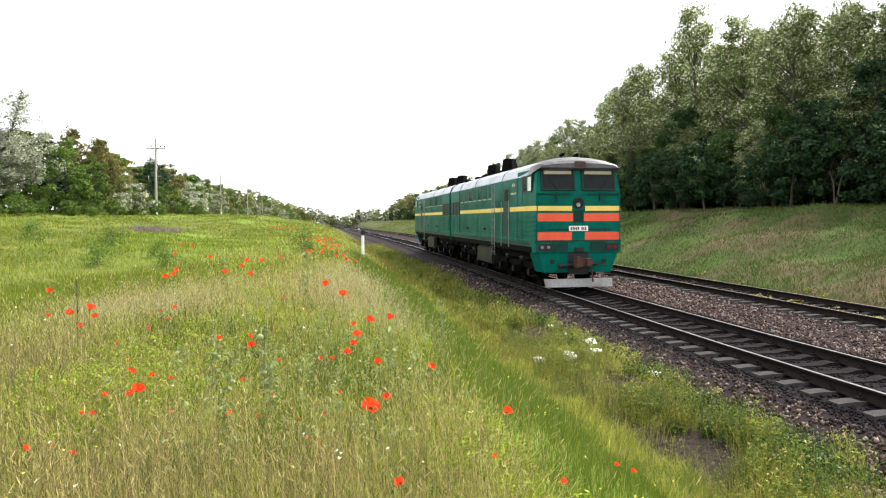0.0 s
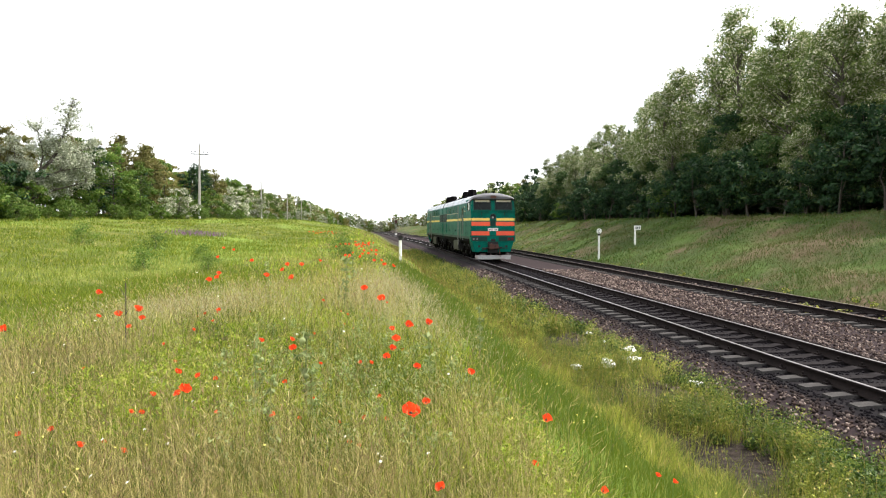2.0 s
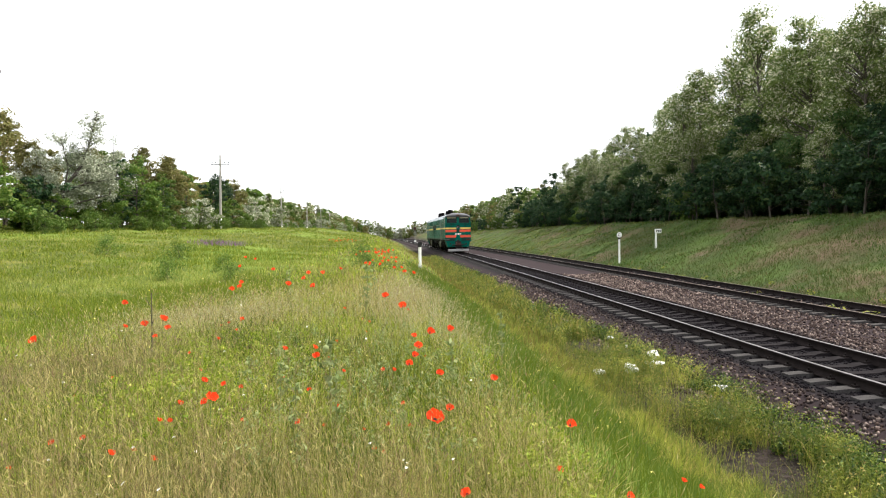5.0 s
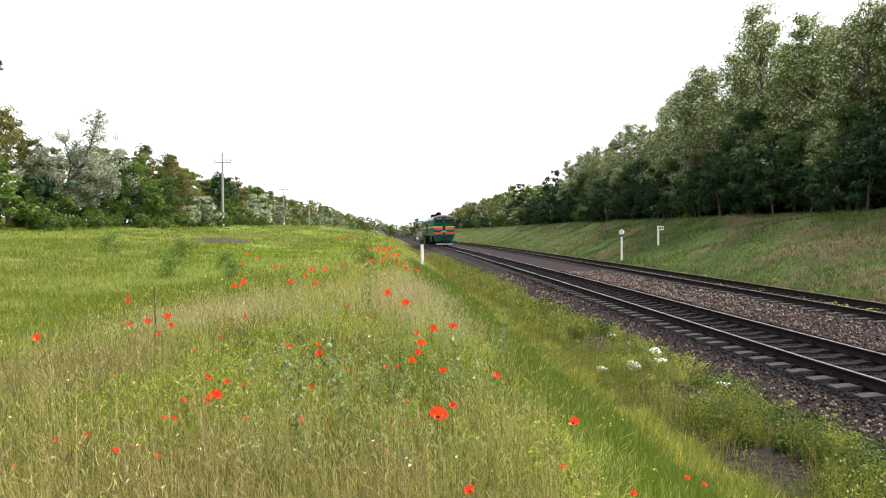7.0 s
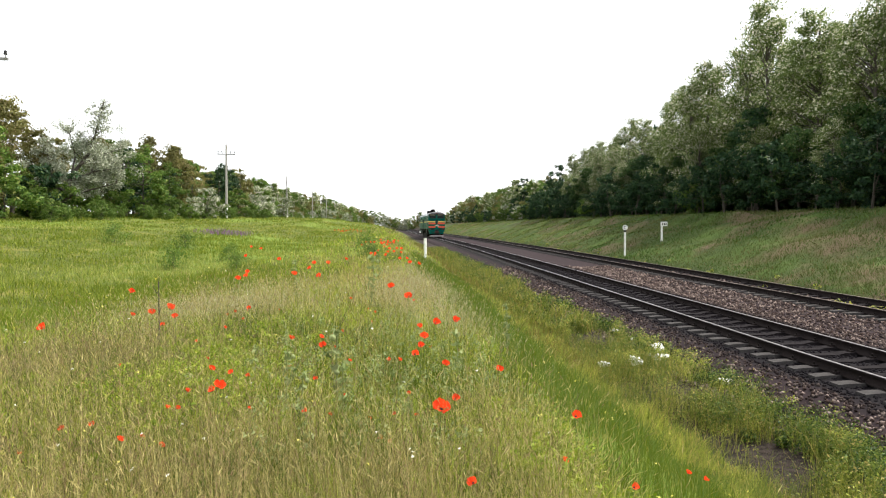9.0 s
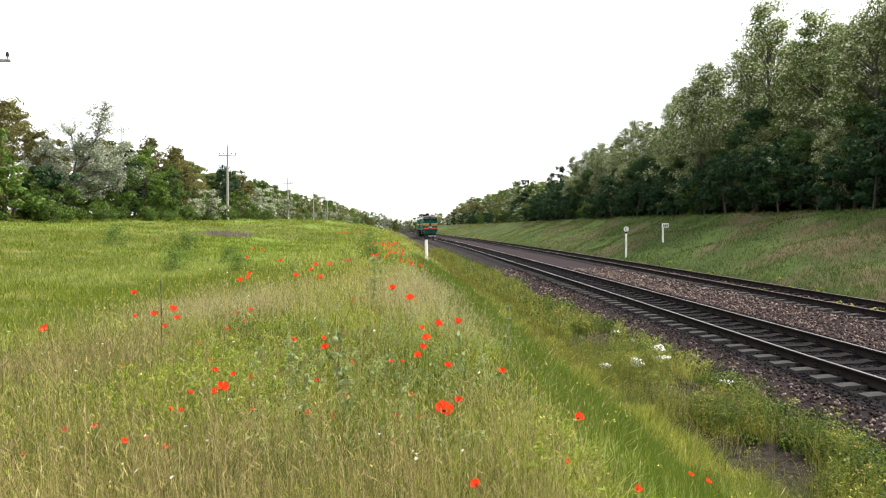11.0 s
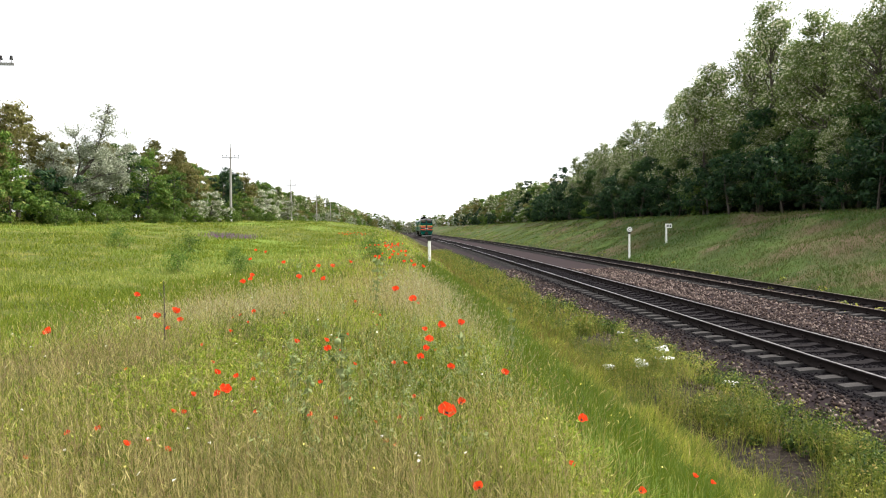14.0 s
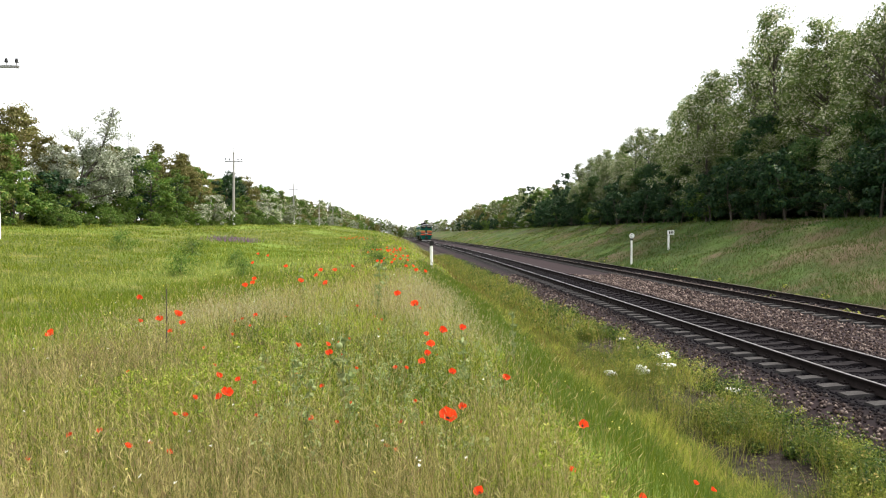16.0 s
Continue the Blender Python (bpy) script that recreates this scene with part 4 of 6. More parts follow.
    stuff("swale_tussocks", "paler seeding tussocks among the swale grass", "grass", tufts(rng, x[k & pale], y[k & pale], d[k & pale], 0.15 * tall[k & pale], 0.002 + 0.0005 * d[k & pale], 0.9), MAT["palegrass"])
    k = dry
    x, y, d, low = x[k], y[k], d[k], low[k]
    low = low * np.interp(d, [8, 20], [1, 0.7])
    P = tufts(rng, x, y, d, 0.24 * low, 0.0011 + 0.0004 * d, 0.9)
    k = rng.random(len(x)) < 0.45
    P.append(heads(rng, x[k], y[k], d[k], 0.36 * low[k]))
    stuff("dry_grass", "pale dry grass with nodding seed heads", "grass", P, MAT["straw"])
    n = 110000
    y = 14 + 240 * rng.random(n) ** 2.0
    x = rng.uniform(8.3, 21, n) + bend(y)
    k = patchy(x, y, 0.45, 2.0) + rng.normal(0, 0.12, n) < 0.58
    far = k & (y > 70 + rng.normal(0, 8, n)) & (rng.random(n) < 0.6)
    k &= ~far
    stuff("bank_turf", "tussocks of green grass and herbs on the bank, darkened for shade", "grass", [blades(rng, x[k], y[k], 0.11 + 0.12 * (rng.random(k.sum()) < 0.1), 0.01 + 0.0008 * y[k], 1.2, True)], MAT["bankgrass"])
    stuff("dry_bank_turf", "pale dry grass on the far stretch of the bank", "grass", [blades(rng, x[far], y[far], 0.13, 0.01 + 0.0008 * y[far], 1.2, True)], MAT["palegrass"])
    # the meadow goes on around and behind the bank's end
    n = 36000
    x, y = rng.uniform(-30, -5.4, n), rng.uniform(-16, 12, n)
    k = (np.abs(np.arctan2(x + 8.5, y)) > 0.84) | (np.hypot(x + 8.5, y) < 2.1)
    k &= np.hypot(x + 8.5, y) > 0.5
    stuff("meadow_fringe", "meadow grass around the viewpoint", "grass", [blades(rng, x[k], y[k], 0.24, 0.014, 0.6, True)], MAT["blade"])
    # pale silky seed heads on the crest of the ridge
    n = 7000
    k = rng.random(n) < 0.45
    y = np.where(k, 9.6 + 1.3 * rng.normal(0, 1, n), np.clip(10.5 + 3.5 * rng.normal(0, 1, n), 4, 24))
    x = np.where(k, -10.9 + 0.8 * rng.normal(0, 1, n), -8.1 + 0.45 * rng.normal(0, 1, n) + 0.2 * np.sin(y))
    near = y > 6.5
    x, y = x[near], y[near]
    stuff("silky_grass", "pale silky seeding grass on the ridge", "grass", [heads(rng, x, y, 0.75 * y, 0.3)], MAT["silky"])
    # strip along the ditch
    n = 50000
    y = 2 + 26 * rng.random(n) ** 1.4
    x = rng.uniform(-7.75, -5.2, n) + bend(y)
    stuff("ditch_grass", "fresh green grass on the ditch slope", "grass", [blades(rng, x[::2], y[::2], 0.12 + 0.14 * patchy(x, y, 3.0, 1.5)[::2], 0.002 + 0.0007 * y[::2], 0.7)], MAT["lush"])
    stuff("slope_grass", "bright green tufts on the ditch slope", "grass", [blades(rng, x[1::2], y[1::2], 0.14 + 0.16 * patchy(x, y, 3.0, 1.5)[1::2], 0.002 + 0.0006 * y[1::2], 0.8)], MAT["ditchgreen"])
    n = 26000
    y = 2.5 + 22 * rng.random(n) ** 1.5
    x = rng.uniform(-5.6, -4.65, n) + 0.15 * np.sin(y) + bend(y)
    stuff("ditch_bottom_grass", "mixed green and olive grass along the ditch bottom", "grass", [blades(rng, x, y, 0.14 + 0.2 * patchy(x, y, 2.5, 0.5), 0.002 + 0.0007 * y, 0.9)], MAT["weed"])
    n = 9000
    y = 12.5 + 75 * rng.random(n) ** 1.6
    x = rng.normal(-5.0, 0.26, n) + bend(y)
    stuff("ditch_weeds", "rusty brown weeds along the ditch bottom", "weeds", [blades(rng, x, y, 0.27, 0.005 + 0.0011 * y, 0.7)], MAT["sorrel"])


def heads(rng, x, y, d, height):
    """Thin stalks that end in a spindle-shaped seed head."""
    n = len(x)
    z = land(x, y)
    h = height * rng.uniform(0.7, 1.3, n)
    lx, ly = rng.normal(0, 0.1, n), rng.normal(0, 0.1, n)
    w = 0.0006 + 0.0002 * d
    q = 0.0008 + 0.00032 * d
    o = np.stack([x, y, z], -1)
    top = np.stack([x + lx, y + ly, z + h], -1)
    tip = top + np.stack([lx * 0.25, ly * 0.25, 0.022 + 0.003 * d], -1)
    a = rng.uniform(0, 6.28, n)
    s = np.stack([np.cos(a), np.sin(a), 0 * a], -1)
    t = np.stack([-np.sin(a), np.cos(a), 0 * a], -1)
    m = (top + tip) / 2
    W, Q = w[:, None], q[:, None]
    V = np.stack([o - s * W, o + s * W, top, m + s * Q, m - s * Q, m + t * Q, m - t * Q, tip], 1).reshape(-1, 3)
    i = 8 * np.arange(n)
    return V, np.concatenate([np.c_[i, i + 1, i + 2], np.c_[i + 2, i + 3, i + 7], np.c_[i + 2, i + 7, i + 4], np.c_[i + 2, i + 5, i + 7], np.c_[i + 2, i + 7, i + 6]])


grow_grass()


# ---- the locomotive: local y runs from the near cab face (0) to the far one ----
LONG = 32.65


def quad_loft(levels, y_back):
    """A box whose front leans: rows of (half width, front y, z)."""
    bm = bmesh.new()
    rows = [[bm.verts.new(p) for p in ((-w, yf, z), (w, yf, z), (1.53, y_back, z), (-1.53, y_back, z))] for w, yf, z in levels]
    for r, s in zip(rows, rows[1:]):
        for i in range(4):
            bm.faces.new((r[i], r[(i + 1) % 4], s[(i + 1) % 4], s[i]))
    bm.faces.new(rows[0][::-1])
    bm.faces.new(rows[-1])
    return bm


def roof_arc(half, eave, top, n=8):
    return [(half * math.cos(math.pi * k / n) * (1 - 0.04 * math.sin(math.pi * k / n)), eave + (top - eave) * math.sin(math.pi * k / n) ** 0.72) for k in range(n + 1)]


def build_roof(y0, y1):
    bm = extrude(roof_arc(1.54, 4.02, 4.66), y0, y1)
    return bm


def cab_roof():
    bm = bmesh.new()
    rows = []
    for y, half, eave, top in ((-0.14, 1.40, 4.24, 4.40), (-0.08, 1.47, 4.20, 4.50), (0.15, 1.52, 4.14, 4.60), (0.5, 1.545, 4.06, 4.66), (1.0, 1.545, 4.02, 4.67)):
        rows.append([bm.verts.new((x, y, z)) for x, z in roof_arc(half, eave, top)])
    for r, s in zip(rows, rows[1:]):
        n = len(r)
        for i in range(n):
            bm.faces.new((r[i], r[(i + 1) % n], s[(i + 1) % n], s[i]))
    bm.faces.new(rows[0][::-1])
    bm.faces.new(rows[-1])
    return bm


def wheelset_mesh():
    bm = bmesh.new()
    for s in (-1, 1):
        rod((s * 0.72, 0, 0), (s * 0.85, 0, 0), 0.525, seg=28, bm=bm)
        rod((s * 0.69, 0, 0), (s * 0.73, 0, 0), 0.555, seg=28, bm=bm)
        rod((s * 0.84, 0, 0), (s * 0.9, 0, 0), 0.16, seg=12, bm=bm)
        for k in range(6):
            a = k * math.pi / 3
            rod((s * 0.84, 0.33 * math.cos(a), 0.33 * math.sin(a)), (s * 0.865, 0.33 * math.cos(a), 0.33 * math.sin(a)), 0.05, seg=6, bm=bm)
    rod((-0.9, 0, 0), (0.9, 0, 0), 0.09, seg=10, bm=bm)
    return finish(bm, "wheelset", MAT["frameblack"])


def build_section(root, wheels, ws):
    """One unit with its cab at y = 0. Returns its parts."""
    made = []

    def p(name, bm, m, label="", bevel=0.0, parent=root):
        o = part(name, bm, MAT[m], parent, label, bevel)
        if parent is root:
            made.append(o)
        return o

    # body
    cab = p("cab", quad_loft([(1.53, 0.02, 1.30), (1.53, 0.0, 1.72), (1.53, 0.0, 3.42), (1.44, 0.16, 4.22)], 2.3), "green", "green cab with two wide windscreens", 0.012)
    p("side_wall", box(-1.53, 1.53, 2.3, 16.12, 1.30, 4.06), "green", "ribbed green side wall with a yellow band", 0.012)
    p("cab_roof", cab_roof(), "caproof", "rounded dark grey cab roof")
    for y0, y1 in ((1.0, 4.55), (4.6, 9.75), (9.8, 13.4), (13.45, 16.1)):
        p("roof_panel", build_roof(y0 + 0.012, y1 - 0.012), "roof", "weathered light grey roof panel")
        p("roof_seam", extrude(roof_arc(1.555, 4.02, 4.685), y1 - 0.005, y1 + 0.055), "caproof", "dark roof joint strap")
    p("roof_walkway", box(-0.42, 0.42, 1.3, 16.1, 4.64, 4.70), "caproof", "dark roof walkway")
    for y, h, w, l in ((9.0, 0.74, 0.32, 0.34), (12.1, 0.7, 0.30, 0.34)):
        bm = bmesh.new()
        rod((0.0, y, 4.6), (0.0, y, 4.6 + h), w * 1.4, w * 1.05, seg=4, bm=bm)
        p("exhaust_stack", bm, "frameblack", "sooty tapered exhaust stack", 0.02)
    for y in (9.8, 13.0, 14.6):
        p("roof_hatch", box(-0.4, 0.4, y - 0.4, y + 0.4, 4.62, 4.84), "frameblack", "dark roof hatch", 0.03)
    for x, y in ((0.25, 1.0), (-0.35, 0.8)):
        p("horn", rod((x, y - 0.15, 4.76), (x, y + 0.2, 4.76), 0.07, 0.03), "frameblack", "small roof horn")
        p("horn_stand", rod((x, y, 4.58), (x, y, 4.76), 0.025), "frameblack")
    p("roof_lamp_box", box(-0.2, 0.2, -0.16, 0.05, 4.27, 4.46), "coupler", "rusty lamp box over the windscreens", 0.015)

    # cab front
    for s in (-1, 1):
        lean = math.degrees(math.atan(0.16 / 0.8))
        m = pose(s * 0.735, 0.075, 3.83, -lean)
        w = part("windscreen", finish(box(-0.57, 0.57, -0.035, 0.03, -0.35, 0.35), "windscreen", MAT["glass"], 0.02), None, cab, "dark windscreen glass")
        w.matrix_basis = m
        for x0, x1, z0, z1 in ((-0.61, 0.61, 0.33, 0.38), (-0.61, 0.61, -0.38, -0.33), (-0.61, -0.56, -0.34, 0.34), (0.56, 0.61, -0.34, 0.34)):
            f = part("windscreen_frame", box(x0, x1, -0.05, 0.03, z0, z1), MAT["dkgreen"], cab)
            f.matrix_basis = m
        v = part("sun_visor", finish(box(-0.5, 0.5, -0.05, -0.038, 0.19, 0.32), "sun_visor", MAT["visor"], 0.008), None, cab, "cream sun visor behind the glass")
        v.matrix_basis = m
        wp = part("wiper", rod((0.05 * s, -0.06, -0.36), (0.32 * s, -0.06, 0.02), 0.012, seg=5), MAT["black"], cab)
        wp.matrix_basis = m
        p("red_band", box(s * 0.2, s * 1.5, -0.012, 0.01, 2.40, 2.68), "red", "orange-red front band")
        p("red_band", box(s * 0.24, s * 1.5, -0.012, 0.01, 1.75, 2.03), "red", "orange-red front band")
        p("yellow_band", box(s * 0.24, s * 1.532, -0.014, 0.01, 2.76, 2.93), "yellow", "yellow front band")
        lamp = p("buffer_lamp", box(s * 0.98, s * 1.46, -0.07, 0.02, 1.38, 1.64), "black", "dark double lamp box", 0.015)
        part("lens", rod((s * 1.10, -0.085, 1.51), (s * 1.10, -0.06, 1.51), 0.055, seg=16), MAT["redlens" if s > 0 else "lens"], lamp)
        part("lens", rod((s * 1.33, -0.085, 1.51), (s * 1.33, -0.06, 1.51), 0.055, seg=16), MAT["redlens" if s > 0 else "lens"], lamp)
        p("handrail", rod((s * 0.38, -0.06, 2.13), (s * 1.15, -0.06, 2.13), 0.016, seg=6), "black", "dark front handrail")
        p("ledge", box(s * 0.3, s * 1.48, -0.05, 0.01, 3.33, 3.36), "dkgreen", "narrow ledge below the windscreen")
        p("ledge_bracket", box(s * 0.76, s * 0.82, -0.05, 0.01, 3.12, 3.33), "dkgreen")
        # no opening here: a proud black plate paints the recess's shade
        p("step_hole", box(s * 0.86, s * 1.02, -0.016, 0.02, 0.93, 1.08), "black", "black plate painted as a shaded step recess")
        p("uncoupling_lever", rod((s * 0.2, -0.12, 0.93), (s * 1.0, -0.1, 0.62 if s < 0 else 0.86), 0.018, seg=6), "black")
        p("steps", box(s * 1.3, s * 1.5, 0.35, 0.75, 0.45, 0.5), "frameblack", "cab step")
        p("cab_corner_rail", rod((s * 1.5, -0.05, 1.75), (s * 1.5, -0.05, 3.3), 0.014, seg=6), "green")
    p("buffer_beam", box(-1.55, 1.55, -0.04, 0.3, 1.33, 1.74), "green", "green buffer beam", 0.01)
    p("beam_trim", box(-1.56, 1.56, -0.052, 0.02, 1.715, 1.745), "dkgreen")
    # dark green panels paint shade onto the beam inside the lamp boxes
    p("beam_shadow_panel", box(-0.98, -0.4, -0.046, 0.02, 1.36, 1.68), "dkgreen", "dark green panel painted as shade on the beam")
    p("beam_shadow_panel", box(0.4, 0.98, -0.046, 0.02, 1.36, 1.68), "dkgreen", "dark green panel painted as shade on the beam")
    bm = bmesh.new()
    front = [bm.verts.new(v) for v in ((-1.45, 0, 1.33), (1.45, 0, 1.33), (1.22, 0.03, 0.62), (-1.22, 0.03, 0.62))]
    back = [bm.verts.new(v) for v in ((-1.5, 0.9, 1.33), (1.5, 0.9, 1.33), (1.3, 0.8, 0.62), (-1.3, 0.8, 0.62))]
    for i in range(4):
        bm.faces.new((front[i], front[(i + 1) % 4], back[(i + 1) % 4], back[i]))
    bm.faces.new(front[::-1])
    bm.faces.new(back)
    p("skirt", bm, "green", "green front skirt below the beam", 0.01)
    p("headlight_ring", rod((0, -0.05, 3.03), (0, 0.02, 3.03), 0.2, seg=28), "black", "round black headlight rim", 0.01)
    p("headlight", rod((0, -0.06, 3.03), (0, -0.045, 3.03), 0.16, seg=28), "glass", "dark round headlight")
    p("headlight_bulb", rod((-0.03, -0.075, 2.97), (-0.03, -0.058, 2.97), 0.075, seg=14), "lens", "small pale disc low on the headlight")
    p("front_grille", box(-0.18, 0.18, -0.008, 0.02, 2.36, 2.78), "dkgreen", "dark centre panel")
    for k in range(4):
        p("grille_slat", box(-0.17, 0.17, -0.02, 0.0, 2.42 + 0.09 * k, 2.45 + 0.09 * k), "dkgreen")
    plate = p("number_plate", box(-0.35, 0.35, -0.03, 0.0, 2.06, 2.24), "whitewash", "white plate with dark unreadable marks", 0.01)
    for k in range(9):
        if k != 5:
            part("mark", box(-0.29 + 0.065 * k, -0.25 + 0.065 * k, -0.036, -0.028, 2.10, 2.20), MAT["black"], plate)
    p("coupler_pocket", box(-0.36, 0.36, -0.03, 0.1, 0.55, 1.32), "black", "black coupler pocket", 0.01)
    p("coupler_lamp", box(-0.16, 0.16, -0.12, 0.0, 1.34, 1.5), "black", "small black lamp over the coupler", 0.01)
    bm = box(-0.16, 0.16, -0.5, 0.1, 0.86, 1.12)
    box(-0.3, -0.08, -0.62, -0.3, 0.82, 1.2, bm)
    box(0.1, 0.3, -0.58, -0.3, 0.86, 1.14, bm)
    p("coupler", bm, "coupler", "rusty brown automatic coupler", 0.03)
    p("air_hose", rod((0.42, -0.12, 0.85), (0.48, -0.16, 0.3), 0.03, seg=8), "coupler", "hanging brake hose")
    p("hose_bar", rod((-0.75, -0.12, 0.86), (0.62, -0.12, 0.92), 0.06, seg=8), "black", "dark pipe across the skirt")
    bm = bmesh.new()
    vs = [bm.verts.new(v) for v in ((-1.24, -0.05, 0.40), (1.24, -0.05, 0.40), (1.2, -0.12, 0.12), (-1.2, -0.12, 0.12), (-1.24, 0.05, 0.40), (1.24, 0.05, 0.40), (1.2, 0.0, 0.12), (-1.2, 0.0, 0.12))]
    for f in ((3, 2, 1, 0), (4, 5, 6, 7), (0, 1, 5, 4), (2, 3, 7, 6), (1, 2, 6, 5), (3, 0, 4, 7)):
        bm.faces.new([vs[i] for i in f])
    p("plough", bm, "plough", "worn white track plough", 0.008)
    for x in (-0.45, 0.45):
        p("plough_stay", rod((x, 0.02, 0.3), (x, 0.3, 0.75), 0.04), "frameblack")

    # sides
    for s in (-1, 1):
        x = s * 1.53
        o = s * 1.548

        def strip(name, y0, y1, z0, z1, m, label="", proud=0.012, bevel=0.0, parent=root):
            return p(name, box(x - s * 0.01, x + s * proud, y0, y1, z0, z1), m, label, bevel, parent)

        strip("yellow_band", 0.0, 3.35, 2.77, 2.94, "yellow", "yellow side band")
        strip("yellow_band", 4.4, 13.45, 2.77, 2.94, "yellow", "yellow side band")
        strip("sill", 0.02, 16.12, 1.66, 1.74, "green", "pale side sill", 0.04)
        strip("lower_panel", 0.7, 16.12, 1.50, 1.66, "dkgreen", "dark lower side panel", 0.006)
        strip("frame_edge", 0.5, 16.12, 1.30, 1.50, "frameblack", "near-black frame edge below the body", 0.008)
        for z in (1.92, 2.08, 2.24, 2.40, 2.56, 3.06, 3.22):
            for y0, y1 in ((0.15, 1.6), (1.7, 3.3), (4.5, 9.0), (9.1, 13.4)):
                if z < 3 or y0 > 4:
                    strip("rib", y0, y1, z, z + 0.035, "green", proud=0.04)
        for y in (1.65, 2.35, 4.45, 9.05, 13.45):
            strip("panel_joint", y - 0.015, y + 0.015, 1.75, 4.0, "dkgreen", proud=0.01)
        d = strip("door", 3.4, 4.36, 1.80, 3.75, "dkgreen", "dark green side door set flush on the wall", 0.008, 0.006)
        strip("door_window", 3.6, 4.16, 3.2, 3.66, "glass", "", 0.012, 0, d)
        strip("door_handle", 3.5, 3.54, 2.5, 2.62, "steel", "", 0.04, 0, d)
        for y in (3.3, 4.46):
            p("grab_rail", rod((o + s * 0.05, y, 1.4), (o + s * 0.05, y, 3.2), 0.014, seg=6), "steel", "thin door grab rail")
        for y in (5.55, 6.0):
            p("ladder_rail", rod((o + s * 0.06, y, 0.95), (o + s * 0.06, y, 3.95), 0.014, seg=6), "steel", "thin ladder rail")
        for k in range(8):
            p("ladder_rung", rod((o + s * 0.06, 5.55, 1.1 + 0.34 * k), (o + s * 0.06, 6.0, 1.1 + 0.34 * k), 0.011, seg=5), "steel")
        # cab side window
        w = p("side_window", box(x - s * 0.02, x + s * 0.014, 0.5, 1.5, 3.46, 4.0), "glass", "sliding cab side window", 0.01)
        for y0, y1, z0, z1 in ((0.45, 1.55, 3.98, 4.03), (0.45, 1.55, 3.42, 3.47), (0.45, 0.51, 3.47, 3.98), (1.49, 1.55, 3.47, 3.98), (0.97, 1.03, 3.47, 3.98)):
            strip("window_frame", y0, y1, z0, z1, "dkgreen", "", 0.022, 0, w)
        strip("window_blind", 0.55, 0.95, 3.48, 3.97, "whitewash", "pale curtain in the side window", 0.017, 0, w)
        for k in range(7):
            y = 6.3 + 1.06 * k
            w = p("body_window", box(x - s * 0.02, x + s * 0.01, y, y + 0.56, 3.40, 3.93), "glass" if k in (2, 4) else "dkgreen", "small engine-room window" if k in (2, 4) else "closed engine-room hatch", 0.01)
            for y0, y1, z0, z1 in ((y - 0.04, y + 0.6, 3.93, 3.97), (y - 0.04, y, 3.38, 3.93), (y + 0.56, y + 0.6, 3.38, 3.93)):
                strip("window_frame", y0, y1, z0, z1, "green", "", 0.02, 0, w)
            strip("window_sill", y - 0.04, y + 0.6, 3.34, 3.38, "visor", "pale window sill", 0.035, 0, w)
        # radiator shutters at the joined end
        sh = strip("shutter_box", 13.55, 16.05, 2.72, 3.42, "black", "black louvred radiator shutter", 0.03, 0.01)
        for k in range(7):
            strip("louvre", 13.65, 16.0, 2.78 + 0.088 * k, 2.80 + 0.088 * k, "dkgreen", "", 0.05, 0, sh)
        for y in (14.4, 15.25):
            strip("shutter_post", y - 0.03, y + 0.03, 2.72, 3.42, "dkgreen", "", 0.055, 0, sh)
        bx = strip("radiator_door", 13.52, 16.08, 1.80, 2.68, "green", "green radiator access door", 0.045, 0.008)
        for y in (14.0, 14.45, 14.9, 15.35, 15.8):
            strip("door_rib", y - 0.015, y + 0.015, 1.84, 2.64, "dkgreen", "", 0.056, 0, bx)
        strip("door_rib", 13.55, 16.1, 2.2, 2.23, "dkgreen", "", 0.056, 0, bx)
        strip("upper_shutter", 13.55, 16.05, 3.46, 4.0, "green", "upper radiator panel", 0.03, 0.008)
        for y in (7.6, 11.4):
            p("side_lamp", rod((x, y, 2.05), (x + s * 0.07, y, 2.05), 0.06, seg=12), "black", "small round side lamp")
        for k in range(7):
            strip("mark", 2.5 + 0.11 * k, 2.58 + 0.11 * k, 3.42, 3.5, "visor", "", 0.003)
        for k in range(2):
            strip("mark", 2.7 + 0.2 * k, 2.82 + 0.2 * k, 3.72, 3.84, "visor", "", 0.003)
        # underneath
        p("fuel_tank", box(s * 0.95, s * 1.46, 6.6, 9.6, 0.52, 1.26), "tank", "dusty grey fuel tank", 0.06)
        p("battery_box", box(s * 1.0, s * 1.42, 10.0, 10.5, 0.75, 1.28), "frameblack", "", 0.02)
        for y in (1.0, 6.2, 15.6):
            p("air_pipe", rod((s * 1.3, y - 0.5, 1.12), (s * 1.3, y + 0.6, 1.12), 0.06), "frameblack", "underframe air reservoir")
    p("underframe", box(-1.25, 1.25, 0.6, 16.3, 1.0, 1.31), "frameblack", "black main underframe")
    p("centre_tank", box(-0.95, 0.95, 6.7, 9.6, 0.35, 1.0), "frameblack")

